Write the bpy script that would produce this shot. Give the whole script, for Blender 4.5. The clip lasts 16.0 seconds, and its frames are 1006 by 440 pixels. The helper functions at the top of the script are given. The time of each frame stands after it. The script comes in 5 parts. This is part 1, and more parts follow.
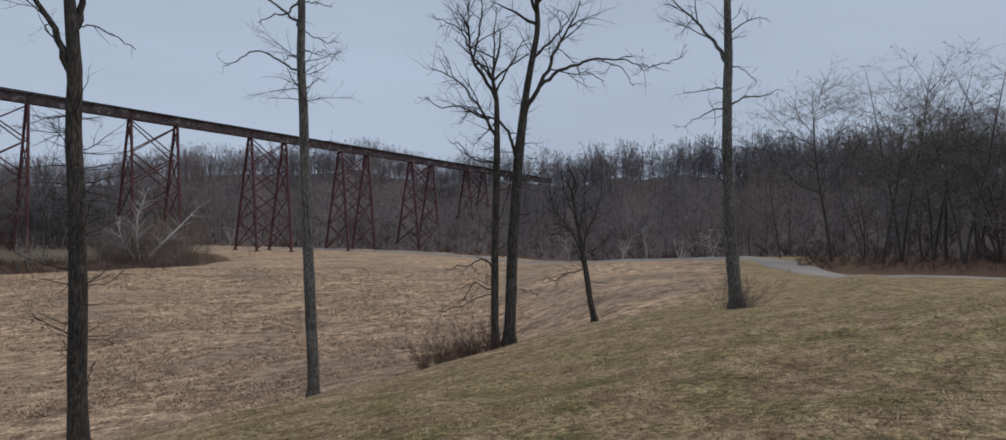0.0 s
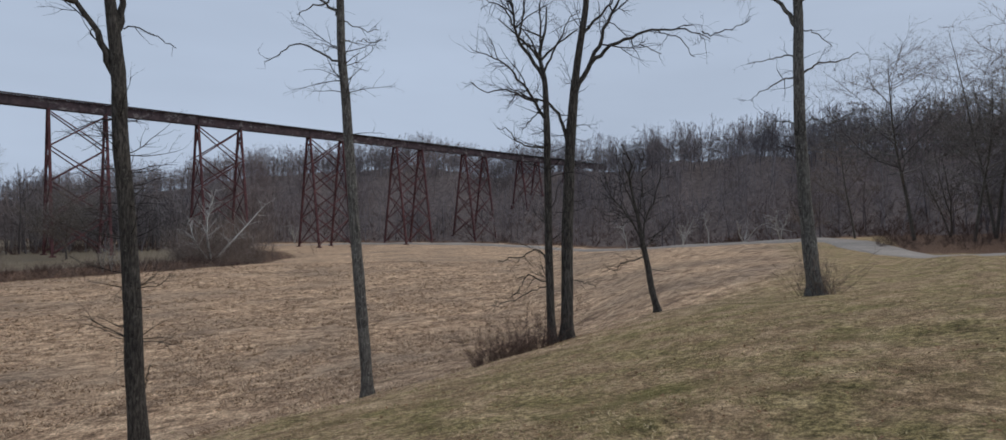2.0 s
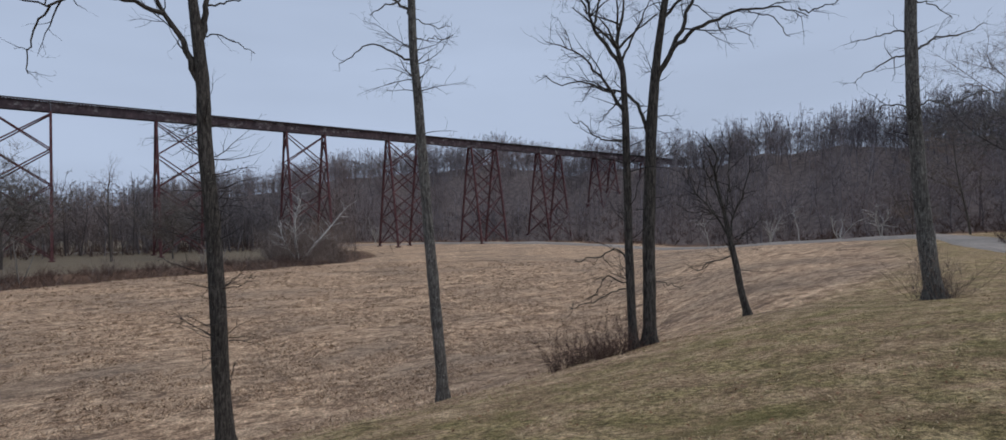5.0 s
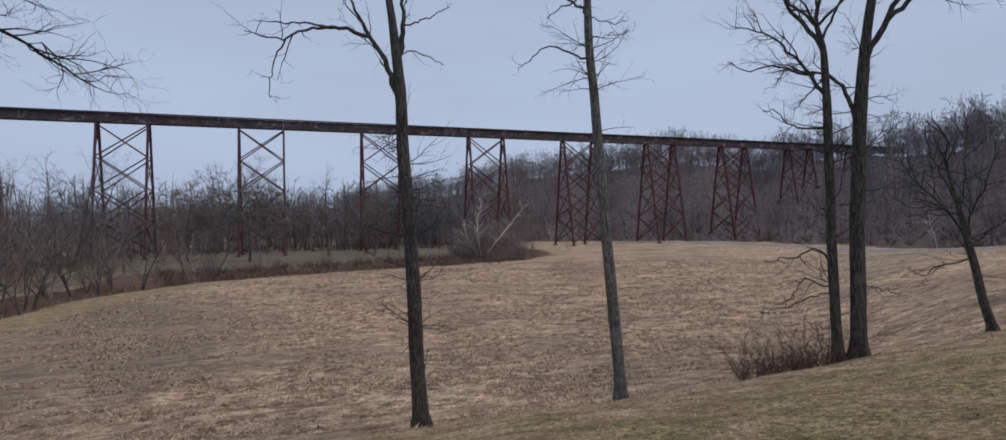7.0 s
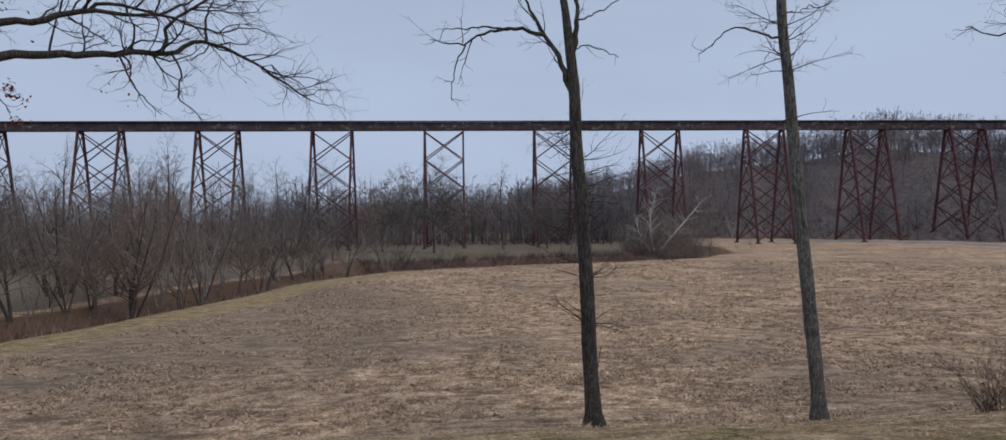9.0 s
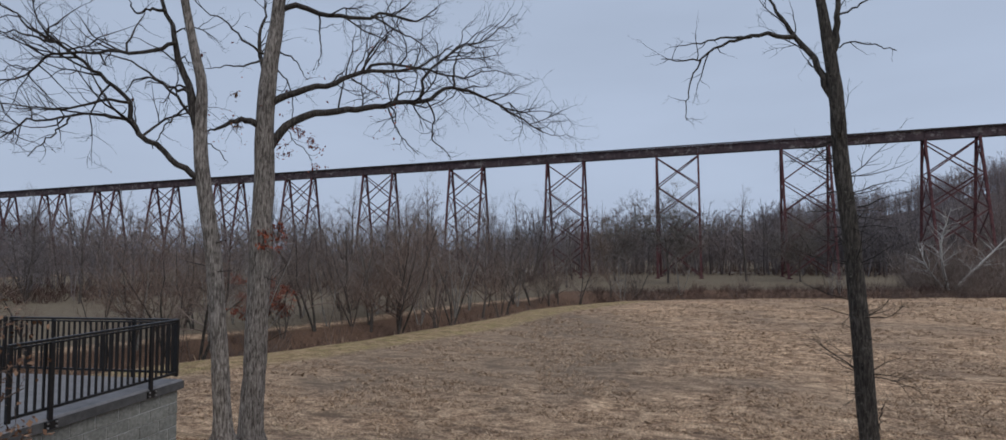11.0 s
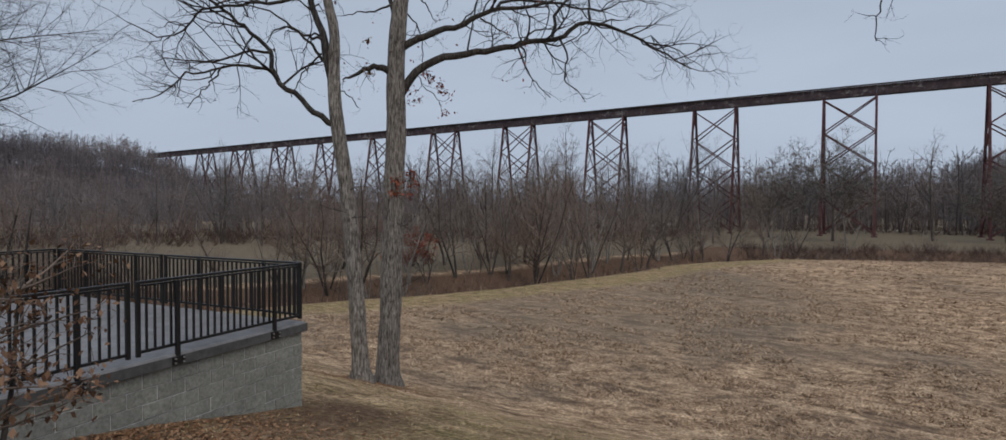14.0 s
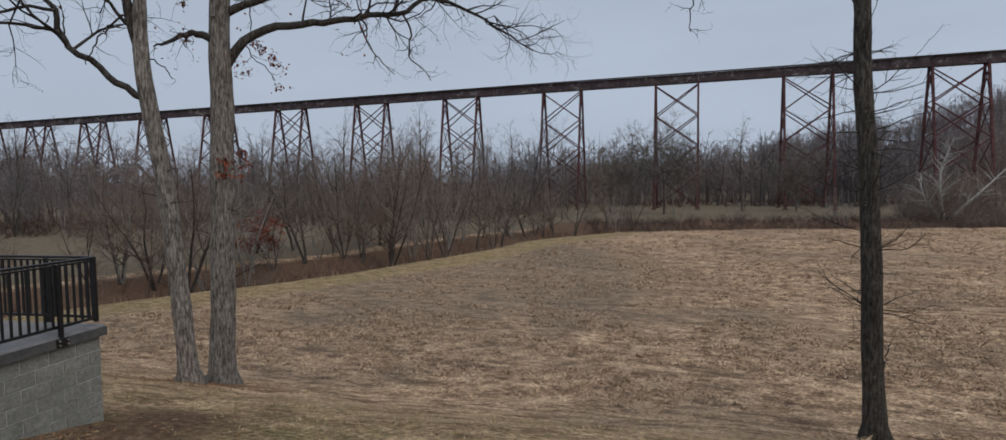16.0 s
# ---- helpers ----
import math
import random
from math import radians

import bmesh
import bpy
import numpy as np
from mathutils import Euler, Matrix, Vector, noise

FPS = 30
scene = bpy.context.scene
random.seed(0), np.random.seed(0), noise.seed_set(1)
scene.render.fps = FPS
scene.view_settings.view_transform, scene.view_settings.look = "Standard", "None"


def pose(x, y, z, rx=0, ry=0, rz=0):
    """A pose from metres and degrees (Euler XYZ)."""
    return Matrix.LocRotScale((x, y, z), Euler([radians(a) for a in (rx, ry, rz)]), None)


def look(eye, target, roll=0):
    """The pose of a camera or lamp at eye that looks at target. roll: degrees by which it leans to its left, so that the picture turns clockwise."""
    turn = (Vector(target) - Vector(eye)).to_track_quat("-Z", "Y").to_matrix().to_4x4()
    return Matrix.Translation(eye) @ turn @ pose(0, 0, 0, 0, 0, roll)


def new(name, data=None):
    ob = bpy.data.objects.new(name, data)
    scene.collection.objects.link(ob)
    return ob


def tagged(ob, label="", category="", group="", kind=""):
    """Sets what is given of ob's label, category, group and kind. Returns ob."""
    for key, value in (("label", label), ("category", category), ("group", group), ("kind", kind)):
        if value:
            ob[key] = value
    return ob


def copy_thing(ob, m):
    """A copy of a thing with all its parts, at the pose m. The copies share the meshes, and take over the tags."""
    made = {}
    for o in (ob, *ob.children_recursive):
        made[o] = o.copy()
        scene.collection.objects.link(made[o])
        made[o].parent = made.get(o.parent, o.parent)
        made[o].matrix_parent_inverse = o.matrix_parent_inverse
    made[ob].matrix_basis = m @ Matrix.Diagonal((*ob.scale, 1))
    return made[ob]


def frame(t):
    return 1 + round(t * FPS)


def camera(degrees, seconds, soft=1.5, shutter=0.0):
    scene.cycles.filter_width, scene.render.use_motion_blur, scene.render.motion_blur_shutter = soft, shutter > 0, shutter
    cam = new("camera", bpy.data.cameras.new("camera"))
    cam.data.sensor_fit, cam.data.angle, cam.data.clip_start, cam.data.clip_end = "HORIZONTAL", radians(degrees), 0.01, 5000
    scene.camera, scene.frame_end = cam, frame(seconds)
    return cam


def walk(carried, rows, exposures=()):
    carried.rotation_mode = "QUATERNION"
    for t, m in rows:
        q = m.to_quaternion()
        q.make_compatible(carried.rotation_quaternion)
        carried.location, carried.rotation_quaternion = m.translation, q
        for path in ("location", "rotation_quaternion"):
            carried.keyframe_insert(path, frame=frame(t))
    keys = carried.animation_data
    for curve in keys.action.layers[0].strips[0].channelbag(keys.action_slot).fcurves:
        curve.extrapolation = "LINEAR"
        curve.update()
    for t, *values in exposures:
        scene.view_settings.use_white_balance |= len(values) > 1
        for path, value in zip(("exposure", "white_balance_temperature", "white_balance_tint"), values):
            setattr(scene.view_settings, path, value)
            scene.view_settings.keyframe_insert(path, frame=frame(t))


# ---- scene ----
cam = camera(82.5, 16.0)
PATH = [
    (0, (-2.025, 2.078, -0.2), (-0.476, 3.343, -0.147), 1.6),
    (0.5, (-1.753, 2.118, -0.22), (-0.286, 3.476, -0.165), 1.9),
    (1, (-1.496, 2.362, -0.208), (-0.053, 3.746, -0.169), 1.9),
    (1.5, (-1.333, 2.548, -0.187), (0.143, 3.897, -0.153), 1.7),
    (2, (-1.137, 2.707, -0.202), (0.284, 4.115, -0.187), -0.3),
    (2.5, (-0.966, 2.798, -0.215), (0.241, 4.391, -0.131), -1.4),
    (3, (-0.807, 3.063, -0.228), (0.418, 4.643, -0.162), -1.5),
    (3.2, (-0.803, 3.176, -0.242), (0.445, 4.737, -0.185), -1.3),
    (5.3, (-0.642, 3.263, -0.181), (0.569, 4.855, -0.177), -0.8),
    (5.5, (-0.652, 3.255, -0.169), (0.525, 4.872, -0.167), -0.8),
    (6, (-0.689, 3.252, -0.192), (0.368, 4.95, -0.184), -0.9),
    (6.5, (-0.728, 3.251, -0.228), (0.156, 5.045, -0.213), -1.0),
    (7, (-0.736, 3.237, -0.24), (-0.037, 5.11, -0.22), -1.0),
    (7.5, (-0.76, 3.253, -0.25), (-0.256, 5.188, -0.229), -1.0),
    (8, (-0.756, 3.314, -0.244), (-0.422, 5.286, -0.221), -1.0),
    (10.3, (-0.93, 3.765, -0.16), (-1.137, 5.754, -0.154), -0.9),
    (10.5, (-0.977, 3.836, -0.198), (-1.28, 5.813, -0.166), -1.0),
    (11, (-0.832, 3.998, -0.216), (-1.492, 5.882, -0.096), -0.5),
    (11.5, (-0.887, 4.217, -0.21), (-1.687, 6.046, -0.09), -0.8),
    (12, (-0.956, 4.398, -0.222), (-1.812, 6.202, -0.105), -0.7),
    (12.5, (-0.92, 4.608, -0.256), (-1.89, 6.354, -0.159), -0.5),
    (13, (-0.966, 4.863, -0.271), (-2.038, 6.551, -0.281), 0.0),
    (13.5, (-1.036, 4.997, -0.304), (-2.117, 6.679, -0.357), 0.1),
    (14, (-1.133, 5.227, -0.32), (-2.227, 6.9, -0.365), 0.2),
    (14.5, (-1.087, 5.429, -0.354), (-2.247, 7.057, -0.411), -0.0),
    (15, (-1.169, 5.613, -0.386), (-2.294, 7.264, -0.462), -0.2),
    (15.5, (-1.203, 5.695, -0.378), (-2.134, 7.463, -0.473), -0.6),
    (16, (-0.926, 5.543, -0.317), (-1.578, 7.43, -0.434), -0.7),
]
EXPOSURES = [(0.0, 0.02, 6680, 12), (0.5, 0.09, 6680, 12), (1.5, 0.1, 6680, 12), (3.2, 0.1, 6480, 14), (8.2, 0.06, 6430, 15), (11.0, 0.06, 6530, 14), (12.3, 0.08, 6550, 13), (13.5, 0.06, 6800, 12), (15.2, 0.05, 6890, 12), (16.0, 0.01, 6930, 12)]
walk(cam, [(t, look(eye, target, roll)) for t, eye, target, roll in PATH], EXPOSURES)

# ---- world and light: an overcast, bluish late afternoon ----
SUN_AZ, SUN_EL = 125.0, 58.0        # degrees clockwise from +y, degrees up
world = bpy.data.worlds.new("overcast_sky")
scene.world = world
world.use_nodes = True
wn, wl = world.node_tree.nodes, world.node_tree.links
wn.clear()
sky = wn.new("ShaderNodeTexSky")
sky.sky_type, sky.sun_disc = "NISHITA", False
sky.sun_elevation, sky.sun_rotation = radians(SUN_EL), radians(SUN_AZ)
sky.air_density, sky.dust_density, sky.ozone_density = 1.0, 3.0, 1.0
grey = wn.new("ShaderNodeHueSaturation")
grey.inputs["Saturation"].default_value = 0.42
wl.new(sky.outputs["Color"], grey.inputs["Color"])
veil = wn.new("ShaderNodeMixRGB")            # the cloud sheet evens the sky out
veil.inputs["Fac"].default_value = 0.9
veil.inputs["Color2"].default_value = (3.95, 4.9, 6.3, 1)
wl.new(grey.outputs["Color"], veil.inputs["Color1"])
cloud = wn.new("ShaderNodeTexNoise")
cloud.inputs["Scale"].default_value, cloud.inputs["Detail"].default_value = 1.6, 4.0
coord = wn.new("ShaderNodeTexCoord")
stretch = wn.new("ShaderNodeMapping")
stretch.inputs["Scale"].default_value = (1, 1, 4)
wl.new(coord.outputs["Generated"], stretch.inputs["Vector"])
wl.new(stretch.outputs["Vector"], cloud.inputs["Vector"])
span = wn.new("ShaderNodeMapRange")
span.inputs["From Min"].default_value, span.inputs["From Max"].default_value = 0.3, 0.7
span.inputs["To Min"].default_value, span.inputs["To Max"].default_value = 0.93, 1.07
wl.new(cloud.outputs["Fac"], span.inputs["Value"])
dapple = wn.new("ShaderNodeMixRGB")
dapple.blend_type = "MULTIPLY"
dapple.inputs["Fac"].default_value = 1.0
wl.new(veil.outputs["Color"], dapple.inputs["Color1"])
wl.new(span.outputs["Result"], dapple.inputs["Color2"])
back = wn.new("ShaderNodeBackground")
back.inputs["Strength"].default_value = 0.1
wl.new(dapple.outputs["Color"], back.inputs["Color"])
wl.new(back.outputs["Background"], wn.new("ShaderNodeOutputWorld").inputs["Surface"])

lamp = bpy.data.lights.new("sun", "SUN")
lamp.energy, lamp.angle, lamp.color = 1.2, radians(60), (1.0, 0.95, 0.88)
sun = new("sun", lamp)
az, elv = radians(SUN_AZ), radians(SUN_EL)
sun.matrix_world = look((60 * math.sin(az), 60 * math.cos(az), 80), (60 * math.sin(az) - math.sin(az) * math.cos(elv),
                        60 * math.cos(az) - math.cos(az) * math.cos(elv), 80 - math.sin(elv)))


# ---- materials ----
def material(name, rough=0.8, metal=0.0, spec=0.3):
    m = bpy.data.materials.new(name)
    m.use_nodes = True
    b = m.node_tree.nodes["Principled BSDF"]
    b.inputs["Roughness"].default_value, b.inputs["Metallic"].default_value = rough, metal
    b.inputs["Specular IOR Level"].default_value = spec
    return m, m.node_tree.nodes, m.node_tree.links, b


def noise_node(nodes, links, scale, detail=4.0, rough=0.55, stretch=(1, 1, 1), local=False):
    """A noise in metres of the world (or of the object), stretched along its axes."""
    mp = nodes.new("ShaderNodeMapping")
    mp.inputs["Scale"].default_value = stretch
    if local:
        links.new(nodes.new("ShaderNodeTexCoord").outputs["Object"], mp.inputs["Vector"])
    else:
        links.new(nodes.new("ShaderNodeNewGeometry").outputs["Position"], mp.inputs["Vector"])
    n = nodes.new("ShaderNodeTexNoise")
    n.inputs["Scale"].default_value, n.inputs["Detail"].default_value, n.inputs["Roughness"].default_value = scale, detail, rough
    links.new(mp.outputs["Vector"], n.inputs["Vector"])
    return n.outputs["Fac"]


def ramp(nodes, links, fac, *stops):
    r = nodes.new("ShaderNodeValToRGB")
    while len(r.color_ramp.elements) < len(stops):
        r.color_ramp.elements.new(0.5)
    for e, (at, c) in zip(r.color_ramp.elements, stops):
        e.position, e.color = at, (*c, 1) if len(c) == 3 else c
    links.new(fac, r.inputs["Fac"])
    return r.outputs["Color"]


def mix(nodes, links, fac, a, b, blend="MIX"):
    m = nodes.new("ShaderNodeMixRGB")
    m.blend_type = blend
    for socket, value in (("Fac", fac), ("Color1", a), ("Color2", b)):
        if isinstance(value, (int, float)):
            m.inputs[socket].default_value = value if socket == "Fac" else (value, value, value, 1)
        elif isinstance(value, tuple):
            m.inputs[socket].default_value = (*value, 1)
        else:
            links.new(value, m.inputs[socket])
    return m.outputs["Color"]


def bump(nodes, links, shader, height, strength, distance):
    b = nodes.new("ShaderNodeBump")
    b.inputs["Strength"].default_value, b.inputs["Distance"].default_value = strength, distance
    links.new(height, b.inputs["Height"])
    links.new(b.outputs["Normal"], shader.inputs["Normal"])


def bark(name, dark, mid, light, lichen=None, amount=0.5):
    """Furrowed bark: upright ridges, blotches, and lichen where it grows."""
    m, n, l, b = material(name, 0.9, spec=0.15)
    ridge = noise_node(n, l, 19.0, 7.0, 0.72, (1, 1, 0.2))
    blot = noise_node(n, l, 1.3, 4.0, 0.6, (1, 1, 0.5))
    col = ramp(n, l, ridge, (0.39, dark), (0.5, mid), (0.63, light))
    col = mix(n, l, 0.7, col, ramp(n, l, blot, (0.3, (0.6, 0.6, 0.6)), (0.7, (1.25, 1.25, 1.22))), "MULTIPLY")
    if lichen:
        spots = noise_node(n, l, 12.0, 5.0, 0.7)
        cover = ramp(n, l, spots, (amount, (0, 0, 0)), (amount + 0.08, (1, 1, 1)))
        col = mix(n, l, cover, col, lichen)
    l.new(col, b.inputs["Base Color"])
    bump(n, l, b, ridge, 1.0, 0.045)
    return m


BARK_DARK = bark("dark_wet_bark", (0.03, 0.027, 0.025), (0.066, 0.06, 0.053), (0.125, 0.113, 0.1), (0.16, 0.158, 0.135), 0.6)
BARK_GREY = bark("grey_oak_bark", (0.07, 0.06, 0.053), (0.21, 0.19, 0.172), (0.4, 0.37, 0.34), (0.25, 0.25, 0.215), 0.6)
BARK_LICHEN = bark("lichen_bark", (0.055, 0.052, 0.048), (0.125, 0.118, 0.108), (0.215, 0.206, 0.19), (0.27, 0.275, 0.245), 0.57)
BARK_PALE = bark("pale_sycamore_bark", (0.14, 0.128, 0.112), (0.27, 0.253, 0.228), (0.42, 0.4, 0.367), (0.13, 0.108, 0.085), 0.6)
BARK_WHITE = bark("white_sycamore_bark", (0.26, 0.25, 0.23), (0.45, 0.44, 0.41), (0.62, 0.61, 0.58), (0.18, 0.15, 0.12), 0.62)
# oak bark darkened: the backlit shade of limbs against the sky, put into the colour
BARK_LIMB_SHADED = bark("shaded_limb_bark", (0.026, 0.023, 0.021), (0.058, 0.052, 0.047), (0.11, 0.1, 0.092), (0.12, 0.118, 0.1), 0.64)
BARK_LANE = bark("grey_brown_bark", (0.05, 0.044, 0.036), (0.1, 0.088, 0.074), (0.165, 0.147, 0.125), (0.15, 0.15, 0.12), 0.62)
BARK_BRUSH = bark("brush_bark", (0.05, 0.042, 0.037), (0.11, 0.094, 0.082), (0.2, 0.174, 0.153))


def twig_material(name, a, b_, c, patch):
    """Thin shoots: each its own shade, with broader drifts of colour over the woods."""
    m, n, l, b = material(name, 0.9, spec=0.1)
    isle = n.new("ShaderNodeNewGeometry").outputs["Random Per Island"]
    drift = noise_node(n, l, patch, 3.0, 0.5)
    col = ramp(n, l, isle, (0.0, a), (0.5, b_), (1.0, c))
    col = mix(n, l, 0.8, col, ramp(n, l, drift, (0.3, (0.72, 0.78, 0.86)), (0.5, (1, 1, 1)), (0.7, (1.2, 1.0, 0.88))), "MULTIPLY")
    l.new(col, b.inputs["Base Color"])
    return m


TWIG_DARK = twig_material("dark_twigs", (0.03, 0.027, 0.025), (0.045, 0.041, 0.038), (0.065, 0.059, 0.054), 0.5)
TWIG_BRUSH = twig_material("brush_twigs", (0.105, 0.081, 0.068), (0.172, 0.134, 0.113), (0.28, 0.225, 0.191), 0.05)
TWIG_THICKET = twig_material("pale_thicket_twigs", (0.14, 0.113, 0.098), (0.22, 0.182, 0.159), (0.33, 0.283, 0.25), 0.05)
TWIG_LANE = twig_material("lane_tree_twigs", (0.1, 0.088, 0.078), (0.165, 0.147, 0.131), (0.25, 0.226, 0.203), 0.05)
TWIG_PALE = twig_material("pale_twigs", (0.14, 0.128, 0.115), (0.21, 0.193, 0.175), (0.32, 0.3, 0.275), 0.5)
# hillside branches greyed towards blue: distance haze put into the base colour
TWIG_WOODS = twig_material("hazed_woodland_branches", (0.116, 0.099, 0.101), (0.193, 0.167, 0.169), (0.305, 0.272, 0.267), 0.018)
TWIG_LOW = twig_material("low_wood_branches", (0.1, 0.088, 0.087), (0.172, 0.152, 0.149), (0.275, 0.246, 0.238), 0.03)
TWIG_UNDER = twig_material("undergrowth_shoots", (0.056, 0.035, 0.029), (0.095, 0.061, 0.05), (0.155, 0.104, 0.085), 0.03)


def ground_material():
    m, n, l, b = material("meadow_ground", 0.95, spec=0.1)
    mask = {}
    for key in ("green", "litter", "pale", "floor", "damp"):
        a = n.new("ShaderNodeAttribute")
        a.attribute_name = key
        mask[key] = a.outputs["Fac"]
    fine = noise_node(n, l, 9.0, 6.0, 0.7)
    tuft = noise_node(n, l, 1.3, 7.0, 0.72, (0.7, 1, 1))
    broad = noise_node(n, l, 0.09, 4.0, 0.55)
    straw = ramp(n, l, tuft, (0.36, (0.19, 0.124, 0.085)), (0.5, (0.49, 0.345, 0.235)), (0.64, (0.74, 0.555, 0.39)))
    straw = mix(n, l, 0.85, straw, ramp(n, l, fine, (0.41, (0.42, 0.4, 0.38)), (0.6, (1.6, 1.58, 1.54))), "MULTIPLY")
    worn = ramp(n, l, broad, (0.46, (0, 0, 0)), (0.66, (1, 1, 1)))
    straw = mix(n, l, worn, straw, mix(n, l, 0.55, straw, (0.15, 0.125, 0.105)))
    turf = ramp(n, l, tuft, (0.34, (0.155, 0.134, 0.065)), (0.48, (0.27, 0.225, 0.117)), (0.64, (0.43, 0.347, 0.21)))
    turf = mix(n, l, 0.85, turf, ramp(n, l, fine, (0.41, (0.38, 0.38, 0.34)), (0.6, (1.65, 1.6, 1.5))), "MULTIPLY")
    dry = ramp(n, l, noise_node(n, l, 0.8, 6.0, 0.75), (0.4, (0, 0, 0)), (0.56, (0.8, 0.8, 0.8)))
    turf = mix(n, l, dry, turf, mix(n, l, 0.5, straw, (0.27, 0.19, 0.115)))
    grain = ramp(n, l, noise_node(n, l, 38.0, 5.0, 0.7), (0.4, (0.5, 0.49, 0.47)), (0.6, (1.5, 1.48, 1.42)))
    straw = mix(n, l, 0.8, straw, grain, "MULTIPLY")
    turf = mix(n, l, 0.9, turf, grain, "MULTIPLY")
    fleck = ramp(n, l, noise_node(n, l, 2.6, 4.0, 0.6), (0.36, (0.42, 0.4, 0.38)), (0.46, (1, 1, 1)))
    straw = mix(n, l, 0.8, straw, fleck, "MULTIPLY")
    hump = noise_node(n, l, 0.75, 6.0, 0.68, (0.42, 1, 1))
    straw = mix(n, l, ramp(n, l, hump, (0.34, (0.85, 0.85, 0.85)), (0.45, (0, 0, 0))), straw, (0.13, 0.087, 0.062))
    streak = noise_node(n, l, 0.4, 6.0, 0.7, (0.3, 1, 1))
    straw = mix(n, l, ramp(n, l, streak, (0.34, (0.5, 0.5, 0.5)), (0.44, (0, 0, 0))), straw, (0.16, 0.105, 0.075))
    straw = mix(n, l, ramp(n, l, hump, (0.56, (0, 0, 0)), (0.7, (0.6, 0.6, 0.6))), straw, (0.56, 0.42, 0.29))
    thatch = noise_node(n, l, 0.55, 6.0, 0.7, (0.6, 1, 1))
    turf = mix(n, l, ramp(n, l, thatch, (0.58, (0, 0, 0)), (0.72, (0.55, 0.55, 0.55))), turf, (0.25, 0.18, 0.105))
    turf = mix(n, l, ramp(n, l, thatch, (0.3, (0.6, 0.6, 0.6)), (0.46, (0, 0, 0))), turf, (0.19, 0.175, 0.064))
    turf = mix(n, l, 0.7, turf, ramp(n, l, noise_node(n, l, 5.0, 5.0, 0.7, (0.5, 1, 1)), (0.34, (0.68, 0.66, 0.63)), (0.5, (1, 1, 1)), (0.68, (1.22, 1.2, 1.16))), "MULTIPLY")
    turf = mix(n, l, 0.12, turf, fleck, "MULTIPLY")
    leaf = ramp(n, l, fine, (0.3, (0.07, 0.041, 0.028)), (0.55, (0.16, 0.1, 0.068)), (0.75, (0.29, 0.2, 0.138)))
    pale = ramp(n, l, tuft, (0.3, (0.125, 0.102, 0.072)), (0.7, (0.225, 0.186, 0.134)))
    ragged = n.new("ShaderNodeMath")
    ragged.operation = "MULTIPLY_ADD"
    ragged.inputs[1].default_value, ragged.inputs[2].default_value = 0.9, -0.45
    l.new(noise_node(n, l, 0.35, 5.0, 0.65), ragged.inputs[0])
    edge = {}
    for key in mask:
        add = n.new("ShaderNodeMath")
        add.operation = "ADD"
        l.new(mask[key], add.inputs[0])
        l.new(ragged.outputs[0], add.inputs[1])
        edge[key] = ramp(n, l, add.outputs[0], (0.25, (0, 0, 0)), (0.75, (1, 1, 1)))
    straw = mix(n, l, edge["damp"], straw, mix(n, l, 0.6, straw, (0.19, 0.15, 0.112)))
    col = mix(n, l, edge["pale"], straw, pale)
    col = mix(n, l, edge["green"], col, turf)
    col = mix(n, l, edge["litter"], col, leaf)
    col = mix(n, l, edge["floor"], col, ramp(n, l, noise_node(n, l, 0.5, 6.0, 0.7), (0.3, (0.07, 0.058, 0.056)), (0.7, (0.2, 0.165, 0.155))))
    l.new(col, b.inputs["Base Color"])
    both = n.new("ShaderNodeMath")
    both.operation = "ADD"
    l.new(fine, both.inputs[0])
    l.new(tuft, both.inputs[1])
    bump(n, l, b, both.outputs[0], 1.0, 0.12)
    return m


GROUND = ground_material()


def blade_material(name, a, b_, c):
    m, n, l, b = material(name, 0.8, spec=0.2)
    isle = n.new("ShaderNodeNewGeometry").outputs["Random Per Island"]
    l.new(ramp(n, l, isle, (0.0, a), (0.55, b_), (1.0, c)), b.inputs["Base Color"])
    return m


STRAW = blade_material("dry_grass", (0.16, 0.105, 0.07), (0.37, 0.262, 0.175), (0.6, 0.455, 0.315))
TURF = blade_material("winter_turf", (0.15, 0.131, 0.056), (0.36, 0.294, 0.144), (0.66, 0.525, 0.325))
DEAD_LEAF = blade_material("dead_leaves", (0.08, 0.037, 0.02), (0.18, 0.085, 0.04), (0.33, 0.185, 0.1))
BROWN_LEAF = blade_material("withered_oak_leaves", (0.06, 0.032, 0.021), (0.145, 0.078, 0.047), (0.32, 0.2, 0.13))
FALLEN_LEAF = blade_material("fallen_leaves", (0.1, 0.048, 0.026), (0.225, 0.117, 0.06), (0.36, 0.22, 0.13))
RED_LEAF = blade_material("russet_leaves", (0.14, 0.038, 0.026), (0.25, 0.07, 0.043), (0.36, 0.125, 0.07))


def rust_material():
    m, n, l, b = material("rusted_steel", 0.85, 0.0, 0.25)
    flake = noise_node(n, l, 0.9, 6.0, 0.7)
    streak = noise_node(n, l, 1.4, 4.0, 0.6, (1, 1, 0.12))
    col = ramp(n, l, flake, (0.3, (0.05, 0.024, 0.028)), (0.5, (0.105, 0.046, 0.049)), (0.7, (0.17, 0.078, 0.074)))
    col = mix(n, l, 0.6, col, ramp(n, l, streak, (0.3, (0.6, 0.6, 0.62)), (0.7, (1.3, 1.25, 1.2))), "MULTIPLY")
    l.new(col, b.inputs["Base Color"])
    bump(n, l, b, flake, 0.4, 0.02)
    return m


